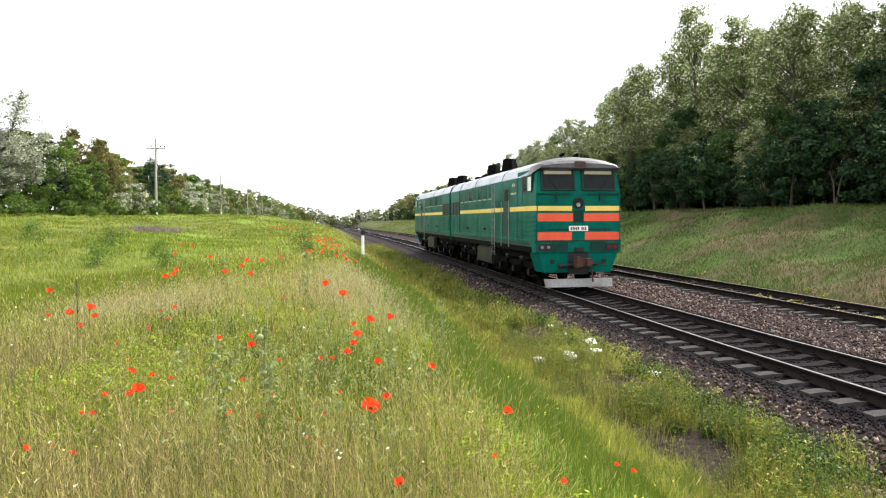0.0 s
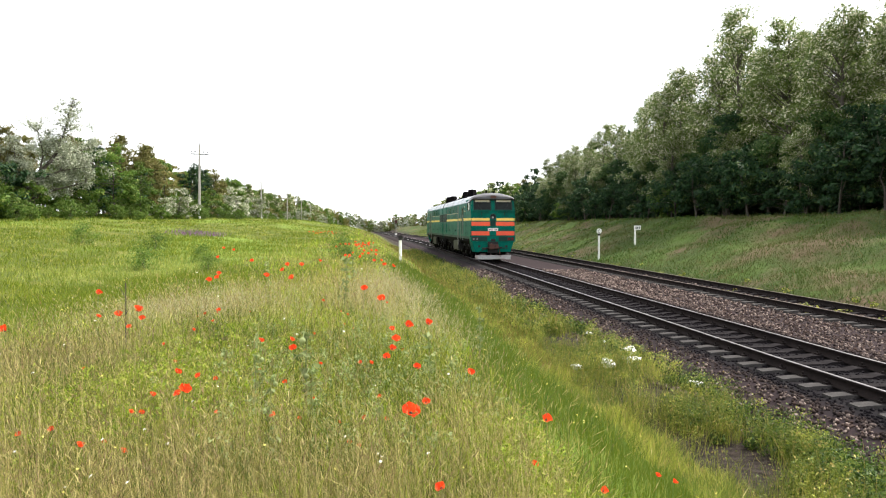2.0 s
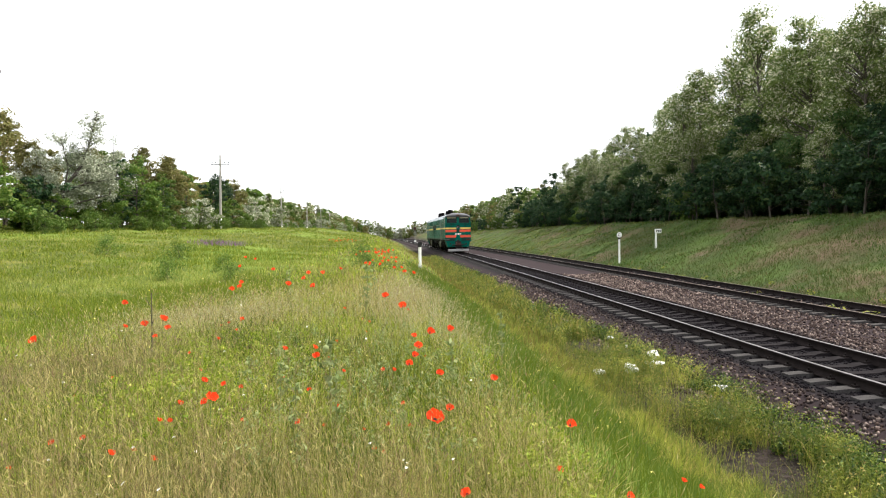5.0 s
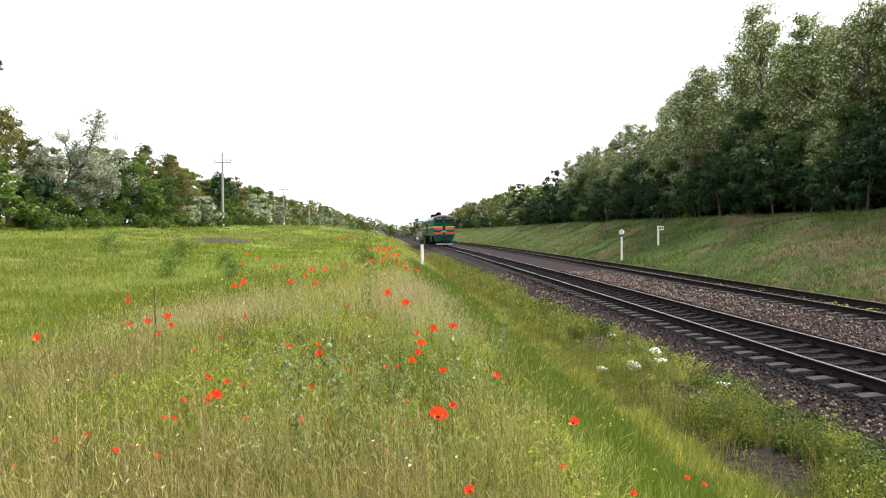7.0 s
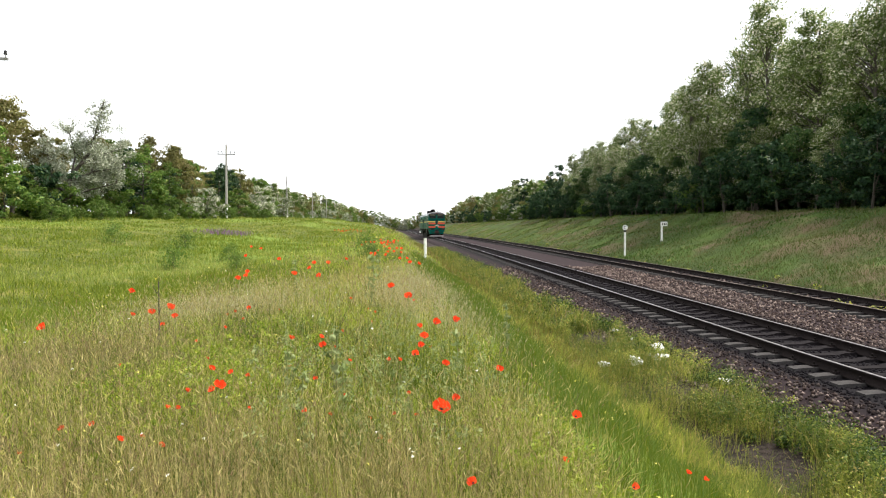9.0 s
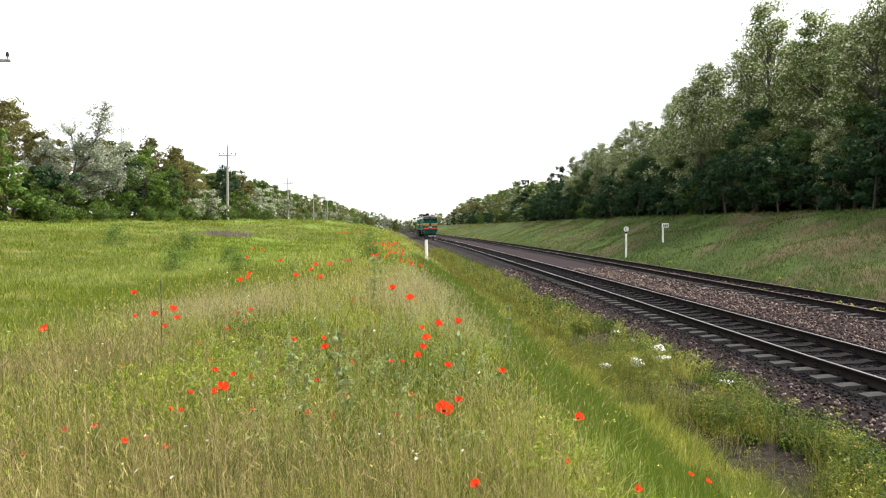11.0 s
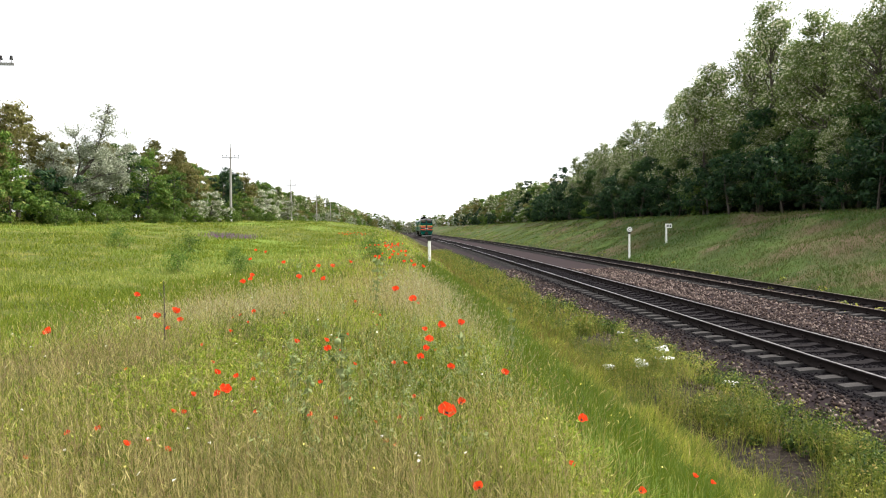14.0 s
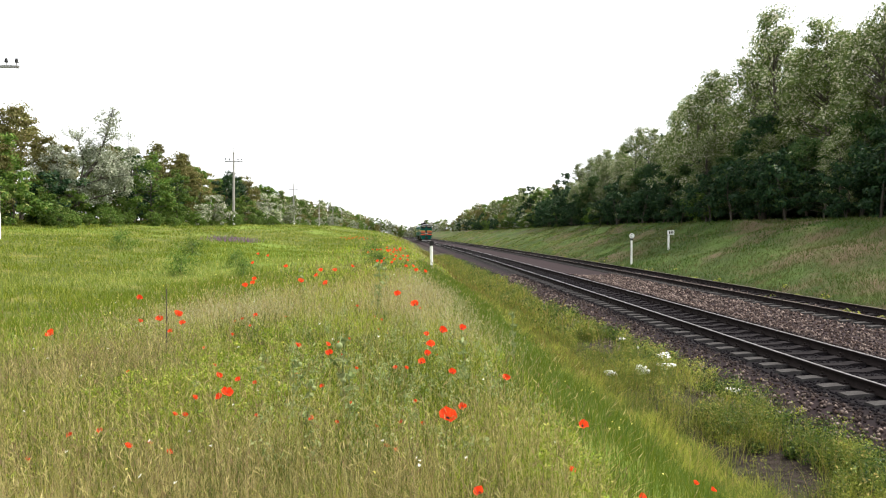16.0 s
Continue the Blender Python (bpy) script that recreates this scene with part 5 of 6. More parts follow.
    # bogies
    for yb in (3.8, 12.4):
        bogie = p("bogie", box(-0.6, 0.6, yb - 2.6, yb + 2.6, 0.62, 0.98), "frameblack", "near-black three-axle bogie", 0.02)
        for s in (-1, 1):
            f = part("side_frame", box(s * 1.0, s * 1.16, yb - 2.75, yb + 2.75, 0.66, 0.9), MAT["frameblack"], bogie, "", 0.02)
            for ya in (-2.1, 0, 2.1):
                part("axle_box", finish(box(s * 0.95, s * 1.27, yb + ya - 0.19, yb + ya + 0.19, 0.36, 0.7), "axle_box", MAT["frameblack"], 0.04), None, bogie)
                part("axle_cap", rod((s * 1.26, yb + ya, 0.525), (s * 1.3, yb + ya, 0.525), 0.12, seg=14), MAT["tank"], bogie, "dusty round axle cap")
                for d in (-0.36, 0.36):
                    for j in range(5):
                        part("spring_coil", rod((s * 1.1, yb + ya + d, 0.40 + 0.06 * j), (s * 1.1, yb + ya + d, 0.435 + 0.06 * j), 0.1, seg=10), MAT["frameblack"], bogie)
                part("brake_shoe", box(s * 0.74, s * 0.86, yb + ya + 0.56, yb + ya + 0.66, 0.35, 0.75), MAT["frameblack"], bogie)
            for ya in (-1.05, 1.05):
                part("brake_cylinder", rod((s * 1.14, yb + ya - 0.2, 1.0), (s * 1.14, yb + ya + 0.2, 1.0), 0.13, seg=12), MAT["tank"], bogie)
                part("damper", rod((s * 1.22, yb + ya, 0.45), (s * 1.22, yb + ya, 1.05), 0.045), MAT["frameblack"], bogie)
            part("sand_pipe", rod((s * 0.85, yb - 2.75, 0.95), (s * 0.8, yb - 2.65, 0.14), 0.025, seg=6), MAT["frameblack"], bogie)
        for ya in (-2.1, 0, 2.1):
            w = part("wheelset", ws, None, bogie, "steel wheelset with worn treads")
            w.matrix_basis = pose(0, yb + ya, 0.525)
            wheels.append((w, yb + ya))
    return made


def build_loco():
    root = tagged(new("diesel_locomotive"), "green twin-unit diesel locomotive with yellow and red bands", "locomotive")
    wheels = []
    ws = wheelset_mesh()
    made = build_section(root, wheels, ws)
    turn = pose(0, LONG, 0, 0, 0, 180)
    for o in made:
        c = copy_thing(o, turn @ o.matrix_basis)
        for k in c.children:
            if k.name.startswith("wheelset"):
                wheels.append((k, k.location.y))
    # bellows in the middle; black side strips added to paint the gap's shade
    for s in (-1, 0, 1):
        part("gangway_bellows" if s == 0 else "corridor_strip", box(s * 0.82 - 0.4, s * 0.82 + 0.4, 16.1, 16.55, 1.3, 3.95), MAT["black"], root, "black bellows and added dark gap filling between the units")
    return root, wheels


loco, wheels = build_loco()


# ---- line-side posts, poles, litter ----
def post(x, y, h, label, top="cap"):
    root = tagged(new("marker_post"), label, "marker post")
    z = float(land(x, y)) - 0.05
    root.location = (x, y, z)
    part("shaft", rod((0, 0, -0.2), (0, 0, h), 0.075, 0.07, 12), MAT["whitewash"], root, "white painted post")
    if top == "cap":
        part("cap", rod((0, 0, h), (0, 0, h + 0.22), 0.085, 0.085, 12), MAT["black"], root, "black top with a reflector")
        part("cap_plate", box(-0.1, 0.1, -0.10, -0.085, h + 0.03, h + 0.24), MAT["black"], root, "", 0.01)
    elif top == "disc":
        part("collar", rod((0, 0, h), (0, 0, h + 0.16), 0.09, 0.09, 12), MAT["black"], root, "black collar")
        d = part("sign_disc", rod((0, -0.06, h + 0.34), (0, -0.03, h + 0.34), 0.2, seg=24), MAT["whitewash"], root, "round white signal sign")
        bm = bmesh.new()
        for k in range(9):
            a, b = radians(50 + 260 * k / 9), radians(50 + 260 * (k + 1) / 9)
            rod((0.085 * math.cos(a), -0.066, h + 0.34 + 0.1 * math.sin(a)), (0.085 * math.cos(b), -0.066, h + 0.34 + 0.1 * math.sin(b)), 0.018, seg=5, bm=bm)
        part("letter", bm, MAT["black"], d, "black letter shaped like a C")
    else:
        s = part("sign_board", box(-0.12, 0.42, -0.08, -0.05, h - 0.05, h + 0.28), MAT["whitewash"], root, "white distance board", 0.01)
        for k in range(3):
            part("mark", box(0.0 + 0.13 * k, 0.08 + 0.13 * k, -0.088, -0.078, h + 0.02, h + 0.2), MAT["black"], s)
    return root


post(-6.95, 33.0, 1.12, "white marker post with a black top in the grass")
post(8.9, 49.4, 1.85, "white post with a round sign beside the far track", "disc")
post(12.2, 50.5, 1.30, "white post with a small board on the grassy bank", "board")


def signal():
    root = tagged(new("railway_signal"), "distant railway signal with a reddish head between the tracks", "railway signal")
    y = 236.0
    root.location = (float(bend(y)) + 2.9, y, float(lift(y)) - 0.35)
    part("mast", rod((0, 0, 0), (0, 0, 4.6), 0.09, 0.07, 10), MAT["steel"], root)
    part("head", box(-0.4, 0.4, -0.12, 0.12, 4.1, 5.3), MAT["coupler"], root, "rusty red signal head", 0.05)
    part("foot", box(-0.35, 0.35, -0.3, 0.3, 0, 0.6), MAT["whitewash"], root, "white concrete foot", 0.03)


signal()


def utility_pole(name="utility_pole"):
    root = tagged(new(name), "grey concrete telegraph pole with a crossarm and whitewashed foot", "utility pole", "telegraph poles")
    part("pole", rod((0, 0, -0.3), (0, 0, 8.1), 0.15, 0.085, 10), MAT["pole"], root)
    part("painted_foot", rod((0, 0, 0.0), (0, 0, 1.2), 0.155, 0.148, 10), MAT["whitewash"], root, "whitewashed foot")
    arm = part("crossarm", box(-0.95, 0.95, -0.05, 0.05, 7.0, 7.11), MAT["steel"], root, "grey steel crossarm", 0.01)
    part("top_pin", rod((0, 0, 8.1), (0, 0, 8.55), 0.03), MAT["steel"], root)
    part("insulator", rod((0, 0, 8.5), (0, 0, 8.65), 0.07, 0.04), MAT["whitewash"], root)
    for x in (-0.85, -0.45, 0.45, 0.85):
        part("pin", rod((x, 0, 7.11), (x, 0, 7.27), 0.018, seg=6), MAT["steel"], arm)
        part("insulator", rod((x, 0, 7.23), (x, 0, 7.39), 0.075, 0.045, 10), MAT["tank"], arm, "small dark insulator")
    return root


def build_poles():
    first = utility_pole()
    for i, y in enumerate((31.5, 75, 125, 173, 222, 270, 320)):
        x = float(np.interp(y, [31, 75, 125, 330], [-26.6, -26.5, -27.4, -31])) + float(bend(y)) * 0.6
        m = pose(x, y, float(land(x, y)) - 0.1, 0, (0.4, 0.8, -0.5, 0.6, 0, 1, 0)[i], 4 * i)
        if i:
            copy_thing(first, m).matrix_basis = m
        else:
            first.matrix_basis = m @ Matrix.Scale(1.115, 4)


build_poles()


def litter():
    rng = np.random.default_rng(8)
    for x, y, s, tall in ((-2.62, 14.8, 0.15, 0.75), (-3.1, 13.4, 0.16, 0.4), (-3.75, 13.0, 0.13, 0.7), (-4.4, 13.0, 0.13, 0.5), (-2.5, 11.9, 0.14, 0.35), (-2.75, 17.1, 0.07, 0.5), (-2.5, 16.6, 0.07, 0.5), (-2.9, 20.0, 0.06, 0.4)):
        bm = bmesh.new()
        bmesh.ops.create_icosphere(bm, subdivisions=3, radius=s)
        k = rng.uniform(0, 20, 3)
        for v in bm.verts:
            n = noise.noise(v.co * (3.0 / s * 0.25) + Vector(k)) + 0.5 * noise.noise(v.co * (9.0 / s * 0.25) + Vector(k))
            v.co *= 1 + 0.85 * n
            v.co.z *= tall
        base = max(float(land(x, y)), float(np.interp(x, [-2.65, -1.85], [-0.56, -0.235])) if x > -2.7 else -9)
        ob = new("plastic_bag", finish(bm, "plastic_bag", MAT["bag"]))
        ob.data.shade_smooth()
        ob.matrix_basis = pose(x, y, base + s * tall * 0.75 + (0.12 if x < -2.7 else 0.02), 0, 0, rng.uniform(0, 360))
        tagged(ob, "crumpled white plastic bag lying on the track-side weeds", "plastic bag", "track-side litter")


litter()


# ---- flowers ----
def petal_mesh(seed):
    """One cupped, crinkled petal."""
    rng = np.random.default_rng(seed)
    V, T, n, m = [], [], 6, 5
    for i in range(m + 1):
        r = i / m
        for j in range(n + 1):
            a = (j / n - 0.5) * 2.0 * (0.45 + 0.55 * r)
            rise = 1.0 * r**1.4 + 0.09 * rng.normal() * r
            V.append((0.046 * r * math.cos(a) * (1 + 0.04 * rng.normal()), 0.05 * r * math.sin(a), 0.045 * rise))
    for i in range(m):
        for j in range(n):
            a = i * (n + 1) + j
            T += [(a, a + 1, a + n + 2), (a, a + n + 2, a + n + 1)]
    return tri_mesh("petal", V, T, MAT["poppy"], True)


def build_poppies():
    rng = np.random.default_rng(14)
    kinds = []
    pet = [petal_mesh(k) for k in range(4)]
    for k in range(4):
        root = tagged(new("poppy"), "scarlet field poppy on a thin hairy stem in the grass", "poppy", "poppies in the meadow")
        lx, ly = rng.uniform(-0.06, 0.06, 2)
        h = 0.5
        bm = bmesh.new()
        rod((-lx * 1.6, -ly * 1.6, -0.85), (-lx * 0.3, -ly * 0.3, -0.25), 0.0035, 0.003, 5, bm)
        rod((-lx * 0.3, -ly * 0.3, -0.25), (0, 0, 0), 0.003, 0.0025, 5, bm)
        part("stem", bm, MAT["stem"], root)
        tip = (rng.uniform(10, 45), rng.uniform(-30, 30))
        for j in range(4):
            o = part("petal", pet[(j + k) % 4], None, root)
            o.matrix_basis = pose(0, 0, 0.002 * j, tip[0], tip[1], 0) @ pose(0, 0, 0, 0, -8 * (j % 2), 90 * j + rng.uniform(-12, 12))
        bm = bmesh.new()
        bmesh.ops.create_icosphere(bm, subdivisions=1, radius=0.012)
        c = part("seed_head", bm, MAT["heart"], root, "dark flower heart")
        c.matrix_basis = pose(0, 0, 0, tip[0], tip[1], 0) @ pose(0, 0, 0.012)
        kinds.append(root)
    # plan of the single flowers: x, y, size
    near = [(-8.32, 3.37, 1.34), (-8.22, 3.67, 0.73), (-7.57, 3.58, 0.88), (-7.87, 4.33, 0.8), (-8.2, 4.55, 0.77), (-7.99, 6.13, 1.11), (-8.18, 6.04, 1.25), (-8.32, 5.93, 0.76), (-8.3, 5.49, 1.06), (-8.35, 5.19, 0.87), (-8.4, 4.92, 0.83), (-8.51, 5.25, 0.55), (-8.59, 5.28, 0.55), (-8.58, 9.59, 1.5), (-8.36, 8.51, 1.5), (-9.4, 5.6, 0.73), (-9.18, 5.8, 0.68), (-9.1, 5.26, 0.89), (-10.12, 7.42, 0.68), (-10.17, 6.56, 0.61), (-9.78, 4.59, 0.68), (-9.65, 4.63, 0.62), (-9.59, 4.82, 0.51), (-9.82, 4.2, 0.57), (-9.54, 3.84, 0.98), (-9.54, 3.95, 0.74), (-9.62, 4.03, 0.65), (-9.87, 3.98, 0.49), (-9.81, 3.97, 0.49), (-10.17, 3.71, 0.48), (-10.3, 3.65, 0.48), (-9.87, 3.3, 0.56)]
    ridge = [(-9.88, 3.6, 0.41), (-9.05, 3.81, 0.56), (-9.11, 4.81, 0.5), (-8.91, 5.4, 0.49), (-9.44, 4.18, 0.39), (-8.55, 4.03, 0.43), (-8.45, 4.45, 0.47), (-8.58, 3.56, 0.38), (-7.76, 3.08, 0.51), (-8.25, 2.57, 0.64), (-7.51, 2.85, 0.58), (-6.77, 3.94, 0.58), (-6.64, 3.99, 0.6), (-12.05, 7.0, 1.5), (-12.54, 10.55, 1.5), (-11.02, 7.62, 1.44), (-11.14, 7.42, 1.21), (-10.76, 6.97, 0.94), (-10.79, 6.69, 0.72), (-11.37, 7.47, 0.82), (-11.2, 11.75, 1.5), (-11.5, 13.89, 1.5), (-11.16, 12.21, 1.28), (-13.52, 24.15, 1.5), (-12.94, 22.95, 1.5), (-12.69, 19.41, 1.5), (-11.45, 17.46, 1.5), (-10.2, 11.37, 1.5), (-10.25, 14.79, 1.5), (-10.19, 13.56, 1.5), (-9.7, 10.7, 1.37), (-9.92, 14.48, 1.5)]
    spots = [(x, y, k, min(0.42, 0.55 * k)) for x, y, k in near + ridge]
    # half-hidden flowers and the far drift along the ridge
    for x, y in zip(rng.uniform(-11, -8.2, 30), rng.uniform(3.2, 9.5, 30)):
        k = rng.uniform(0.35, 0.55)
        spots.append((x, y, k, 0.5 * k))
    for x, y in zip(rng.normal(-8.8, 0.5, 36), rng.uniform(17, 31, 36)):
        spots.append((x, y, rng.uniform(1.1, 1.6), 0.4))
    for x, y in zip(rng.normal(-11.6, 0.6, 16), rng.uniform(43, 50, 16)):
        spots.append((x, y, rng.uniform(1.0, 1.4), 0.36))
    for i, (x, y, k, h) in enumerate(spots):
        m = pose(x, y, float(land(x, y)) + h, 0, 0, rng.uniform(-60, 60)) @ Matrix.Scale(0.72 * k, 4)
        if i < 4:
            kinds[i].matrix_basis = m
        else:
            copy_thing(kinds[i % 4], m).matrix_basis = m


build_poppies()


def florets(rng, x, y, h, r, mat, name, label):
    """Tiny five-sided flower heads on thin stalks."""
    n = len(x)
    z = land(x, y)
    hh = h * rng.uniform(0.6, 1.3, n)
    a0 = rng.uniform(0, 6.28, n)
    top = np.stack([x + rng.normal(0, 0.03, n), y + rng.normal(0, 0.03, n), z + hh], -1)
    ring = [top + np.stack([r * np.cos(a0 + k * 1.2566), r * np.sin(a0 + k * 1.2566), rng.normal(0, 0.5, n) * r], -1) for k in range(5)]
    V = np.stack([top + (0, 0, 0.3) * r[:, None]] + ring, 1).reshape(-1, 3)
    i = 6 * np.arange(n)
    T = np.concatenate([np.c_[i, i + 1 + k, i + 1 + (k + 1) % 5] for k in range(5)])
    tagged(new(name, tri_mesh(name, V, T, mat)), label, "wild flowers", kind="stuff")


def wild_flowers():
    rng = np.random.default_rng(19)
    x, y, d = scatter(rng, 170, 2.4, 22)
    k = on_grass(x, y) & (x > -13) & (x < -7.7)
    florets(rng, x[k], y[k], 0.34, 0.006 + 0.0007 * d[k], MAT["whiteflower"], "white_flowers", "tiny white flowers scattered through the grass")
    x, y, d = scatter(rng, 500, 2.4, 30)
    k = on_grass(x, y) & (x > -14) & (x < -6)
    florets(rng, x[k], y[k], 0.28, 0.004 + 0.0008 * d[k], MAT["yellowflower"], "yellow_flowers", "small yellow flowers among the grass")
    # purple sage patch in the meadow
    x, y = rng.normal(-19.2, 0.75, 600), rng.normal(44, 0.7, 600)
    stuff("sage_patch", "patch of dull purple sage in the meadow", "wild flowers", [blades(rng, x, y, 0.3, 0.05, 0.5)], MAT["purple"])


wild_flowers()


def thistle(seed):
    """A grey-green stalk with jagged leaves and a bud."""
    rng = np.random.default_rng(seed)
    root = tagged(new("thistle"), "tall grey-green thistle standing above the grass", "thistle", "thistles in the meadow")
    h = 0.75
    pts = [(0.05 * math.sin(2.2 * f) * (1 + f), 0.03 * f, h * f - 0.05) for f in np.linspace(0, 1, 7)]
    pts.append((pts[-1][0] + 0.05, 0.03, h - 0.02))
    pts.append((pts[-1][0] + 0.03, 0.03, h - 0.08))
    V, T = tube(pts, [0.008 - 0.0004 * k for k in range(9)], 5)
    part("stalk", tri_mesh("stalk", [tuple(v) for v in V], T, MAT["greyleaf"]), None, root)
    c = np.array([pts[1 + k % 6] for k in range(18)]) + rng.normal(0, 0.02, (18, 3))
    v, t = leaves(rng, c, np.full(18, 0.05), 3, 0.04)
    part("leaves", tri_mesh("leaves", v, t, MAT["greyleaf"]), None, root)
    bm = bmesh.new()
    bmesh.ops.create_icosphere(bm, subdivisions=2, radius=0.024, matrix=Matrix.Translation(pts[-1]))
    part("bud", bm, MAT["greyleaf"], root, "round green bud")
    return root


def build_thistles():
    kinds = [thistle(1), thistle(2)]
    rng = np.random.default_rng(23)
    spots = [(-8.93, 4.6, 0.95), (-8.85, 4.25, 0.7), (-9.3, 4.5, 0.7), (-8.9, 10.0, 1.1), (-10.2, 11.8, 0.9), (-9.15, 4.1, 0.65), (-7.2, 7.9, 0.9), (-8.05, 5.2, 0.7), (-9.6, 5.2, 0.6), (-8.75, 13.5, 1.0)]
    for i, (x, y, s) in enumerate(spots):
        m = pose(x, y, float(land(x, y)), 0, 0, rng.uniform(0, 360)) @ Matrix.Scale(s, 4)
        if i < 2:
            kinds[i].matrix_basis = m
        else:
            copy_thing(kinds[i % 2], m).matrix_basis = m


build_thistles()


def dead_stem():
    root = tagged(new("dry_stem"), "dry brown upright weed stem above the grass", "dry weed")
    x, y = -11.0, 7.2
    root.location = (x, y, float(land(x, y)))
    part("stalk", rod((0, 0, 0), (0.01, 0, 0.78), 0.008, 0.004, 6), MAT["bark"], root)
    for k in range(4):
        a = 1.7 * k
        part("twig", rod((0.005, 0, 0.45 + 0.09 * k), (0.05 * math.cos(a), 0.05 * math.sin(a), 0.56 + 0.09 * k), 0.004, 0.002, 5), MAT["bark"], root)


dead_stem()


# ---- weeds along the ditch, bushes in the meadow ----
def bank_weeds():
    rng = np.random.default_rng(29)
    def clear(x, y):
        u = x - bend(y)
        soil = (spot(u, y, -3.4, 10.8, 0.7, 0.9) + spot(u, y, -4.1, 7.6, 0.75, 0.8) + spot(u, y, -3.6, 16.3, 0.6, 1.0) + spot(u, y, -3.0, 6.2, 0.4, 0.5)) < 0.45
        return soil

    # feathery plumes on the ditch side
    n = 620
    y = 5 + 66 * rng.random(n) ** 1.7
    x = rng.uniform(-4.9, -3.3, n) + 0.5 * rng.random(n) ** 3 + 0.25 * np.sin(y * 0.9) + bend(y)
    k = clear(x, y)
    x, y = x[k], y[k]
    P = []
    for k, c, per, size, w in ((y < 17, 60, 70, 0.017, 0.004), (y >= 17, 34, 26, 0.045, 0.018)):
        m = k.sum() * c
        h = np.repeat(rng.uniform(0.28, 0.62, k.sum()), c)
        P.append(blades(rng, np.repeat(x[k], c) + rng.normal(0, 0.13, m), np.repeat(y[k], c) + rng.normal(0, 0.13, m), h, w, 0.75))
        r = rng.uniform(0.1, 0.26, k.sum())
        P.append(leaves(rng, np.stack([x[k], y[k], land(x[k], y[k]) + r + 0.08], -1), r, per, size, 0, 1.0))
    stuff("bank_weeds", "dense feathery yellow-green weeds on the ditch bank", "weeds", P, MAT["weed"])
    # low dark mats between the plumes and the ballast
    n = 720
    y = 4.5 + 60 * rng.random(n) ** 2.0
    x = rng.uniform(-4.1, -2.3, n) + bend(y)
    k = clear(x, y) & (patchy(x, y, 1.0, 2.0) + rng.normal(0, 0.15, n) > 0.36)
    x, y = x[k], y[k]
    r = 0.08 + 0.36 * rng.random(len(x)) ** 1.6
    P = []
    for k, per, size in ((y < 14, 210, 0.024), (y >= 14, 70, 0.045)):
        P.append(leaves(rng, np.stack([x[k], y[k], land(x[k], y[k]) + 0.5 * r[k]], -1), r[k], per, size, 0, 0.75))
    stuff("creeping_weeds", "low dark green creeping weeds beside the ballast", "weeds", P, MAT["creeper"])
    # bright young shoots over the mats
    n = 120
    y = 4.8 + 14 * rng.random(n) ** 1.5
    x = rng.uniform(-4.3, -2.5, n)
    k = clear(x, y)
    x, y = x[k], y[k]
    r = rng.uniform(0.06, 0.2, len(x))
    c = 40
    m = len(x) * c
    P = [leaves(rng, np.stack([x, y, land(x, y) + 0.2 + r], -1), r, 60, 0.02, 0, 0.8)]
    P.append(blades(rng, np.repeat(x, c) + rng.normal(0, 0.1, m), np.repeat(y, c) + rng.normal(0, 0.1, m), np.repeat(rng.uniform(0.25, 0.5, len(x)), c), 0.006, 1.0))
    stuff("young_shoots", "bright yellow-green shoots over the bank weeds", "weeds", P, MAT["weed"])
    # weeds on and behind the far track
    y = 10 + 70 * rng.random(260) ** 1.4
    x = np.where(rng.random(260) < 0.45, rng.normal(5.8, 0.5, 260), rng.normal(7.9, 0.5, 260)) + bend(y)
    z = np.where(x > 7.5, land(x, y), -0.25) + 0.06
    v, t = leaves(rng, np.stack([x, y, z], -1), rng.uniform(0.08, 0.28, 260), 40, 0.05)
    stuff("track_weeds", "low green weeds growing through the far track", "weeds", [(v, t)], MAT["weed"])
    # bright leafy herbs in patches between the grasses
    x, y, d = scatter(rng, 4200, 2.4, 40)
    k = on_grass(x, y) & (x < -7.4) & (x > -12) & (patchy(x, y, 1.1, 4.0) + rng.normal(0, 0.1, len(x)) > 0.57)
    x, y, d = x[k], y[k], d[k]
    P = [leaves(rng, np.stack([x, y, land(x, y) + 0.12], -1), 0.09 + 0.008 * d, 30, 0.02)]
    n = 620
    x, y = np.r_[rng.normal(-9.95, 0.45, n), rng.normal(-7.75, 0.18, n // 4)], np.r_[rng.normal(5.7, 0.9, n), rng.uniform(2.6, 4.2, n // 4)]
    P.append(leaves(rng, np.stack([x, y, land(x, y) + rng.uniform(0.08, 0.26, len(x))], -1), rng.uniform(0.04, 0.13, len(x)), 40, 0.015))
    stuff("meadow_herbs", "leafy bright green herbs between the grasses", "weeds", P, MAT["herb"])
    # finer grey-green growth among the poppies
    n = 420
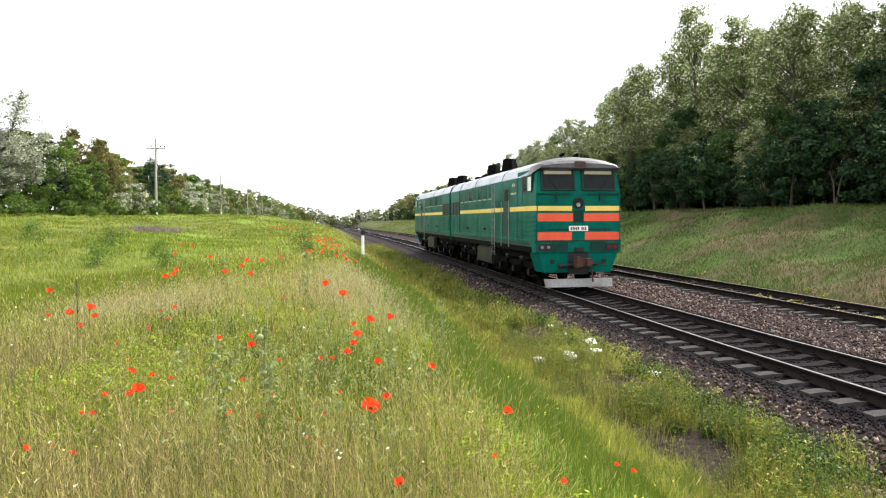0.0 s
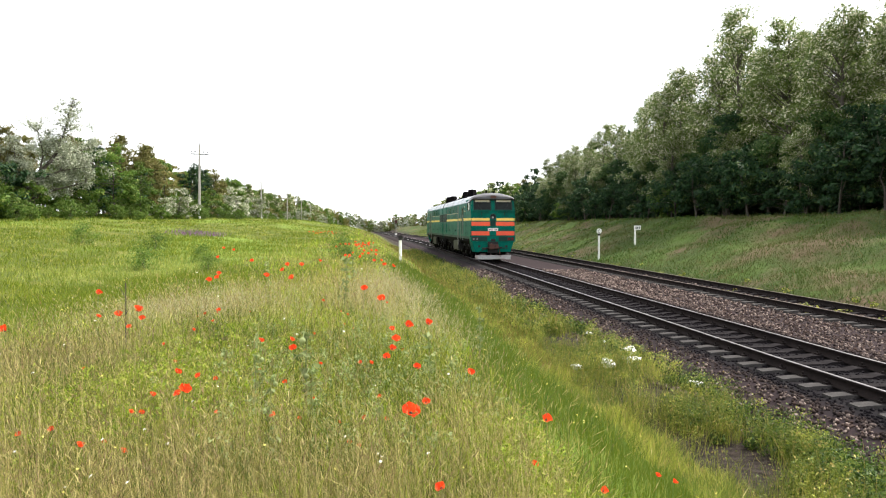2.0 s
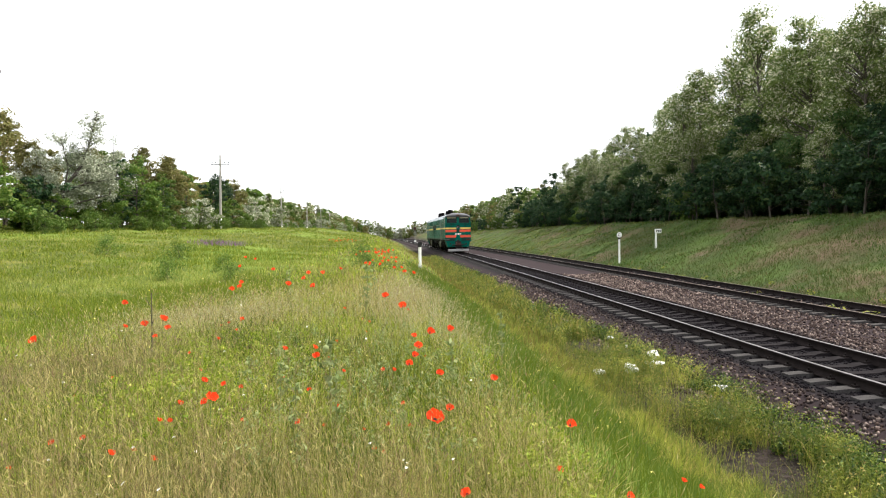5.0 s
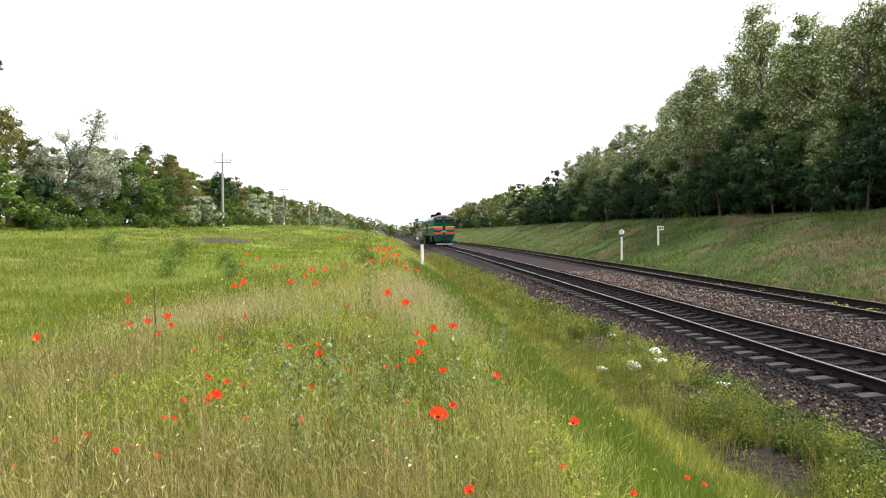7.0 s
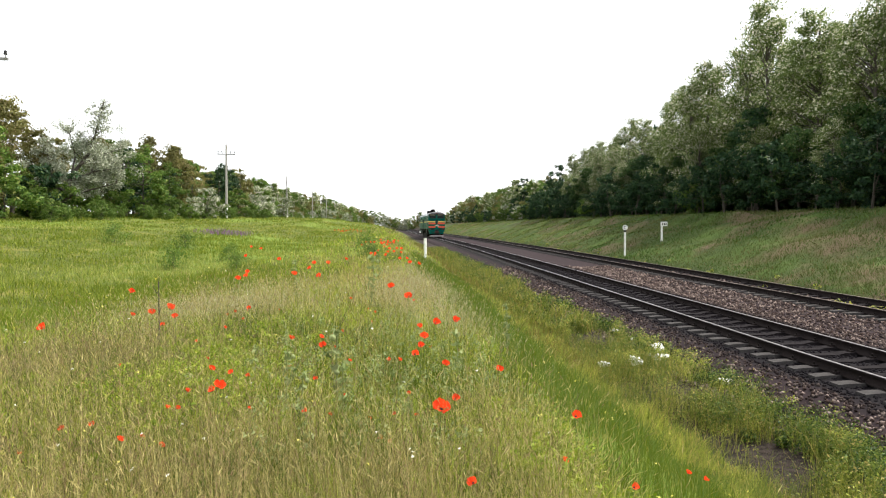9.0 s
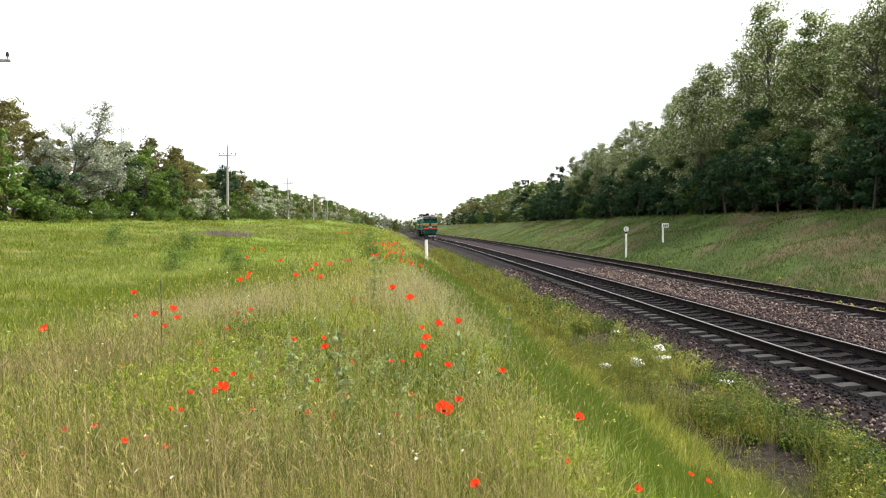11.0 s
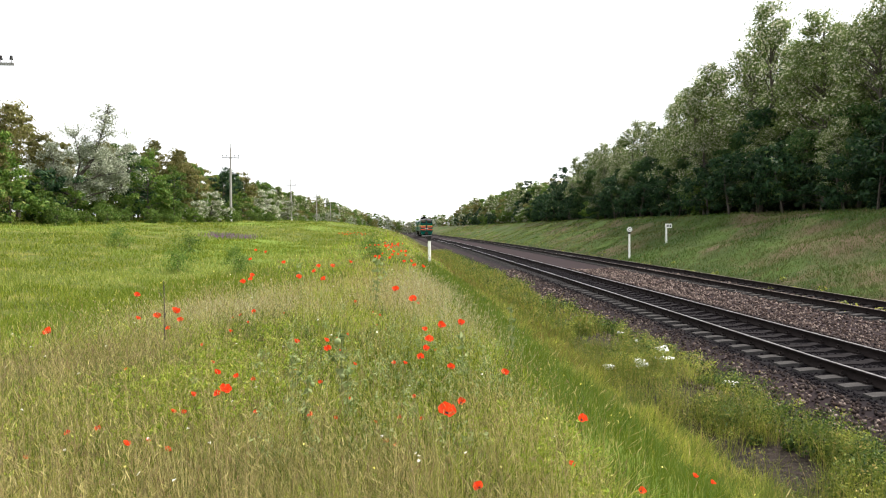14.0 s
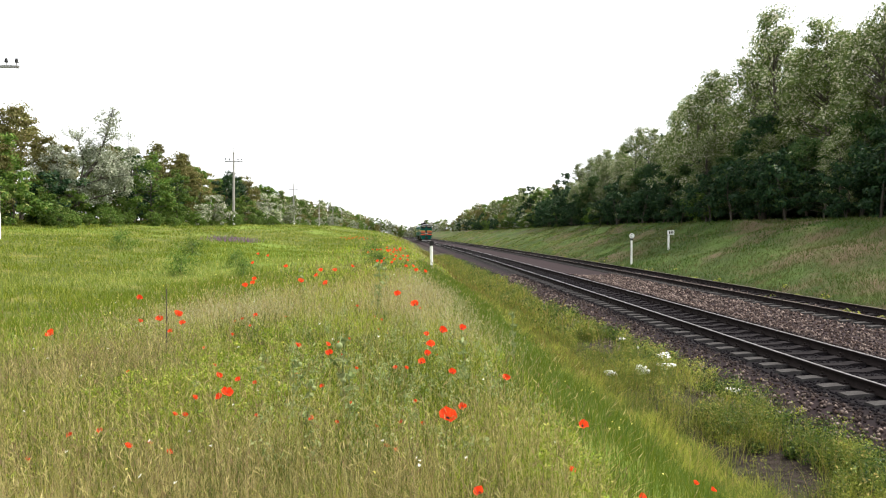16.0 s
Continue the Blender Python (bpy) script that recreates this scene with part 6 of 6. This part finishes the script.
    x, y = rng.normal(-8.7, 0.65, n), rng.normal(5.3, 1.3, n)
    k = (x < -7.6) & (y > 3.2)
    x, y = x[k], y[k]
    P = [leaves(rng, np.stack([x, y, land(x, y) + rng.uniform(0.1, 0.34, len(x))], -1), rng.uniform(0.03, 0.1, len(x)), 26, 0.013, 0, 1.6)]
    stuff("grey_herbs", "grey-green branching herbs among the poppies", "weeds", P, MAT["greyleaf"])


bank_weeds()


def meadow_bushes():
    rng = np.random.default_rng(37)
    first = None
    for x, y, s in ((-15.5, 22, 0.9), (-17.5, 30, 1.0), (-21, 31, 1.1), (-13.2, 20.5, 0.6), (-9.6, 28.5, 1.0), (-9.3, 24, 0.7), (-14.4, 24.5, 0.7)):
        m = pose(x, y, float(land(x, y)), 0, 0, rng.uniform(0, 360)) @ Matrix.Scale(s, 4)
        if first is None:
            first = make_tree("bush", "low grey-green herb bush in the meadow", "bush", 91, 0.75, 0.6, 0.05, 26, 70, 0.035, MAT["midleaf"], stems=2)
            first.matrix_basis = m
        else:
            copy_thing(first, m).matrix_basis = m


meadow_bushes()


# ---- what moves ----
RUN = [(0, 22.3), (2, 45.2), (4, 68.0), (7, 101.0), (9, 123.0), (10.5, 139.5), (12, 155), (14, 171.5), (16, 184)]


def along(t):
    return float(np.interp(t, [r[0] for r in RUN], [r[1] for r in RUN]))


def motions():
    rows = []
    for t in np.arange(0, 16.01, 0.5):
        y = along(t)
        a = Vector((float(bend(y + 3)), y + 3, float(lift(y + 3))))
        b = Vector((float(bend(y + 29)), y + 29, float(lift(y + 29))))
        d = (b - a).normalized()
        o = a - 3 * d
        rows.append((float(t), pose(o.x, o.y, o.z, math.degrees(math.asin(d.z)), 0, math.degrees(math.atan2(-d.x, d.y)))))
    walk(loco, rows)
    steps = [k / 15 for k in range(241)]
    for i, (w, y) in enumerate(wheels):
        way = -1 if i < 6 else 1
        walk(w, [(t, pose(0, y, 0.525, way * math.degrees((along(t) - along(0)) / 0.525), 0, 0)) for t in steps])


motions()
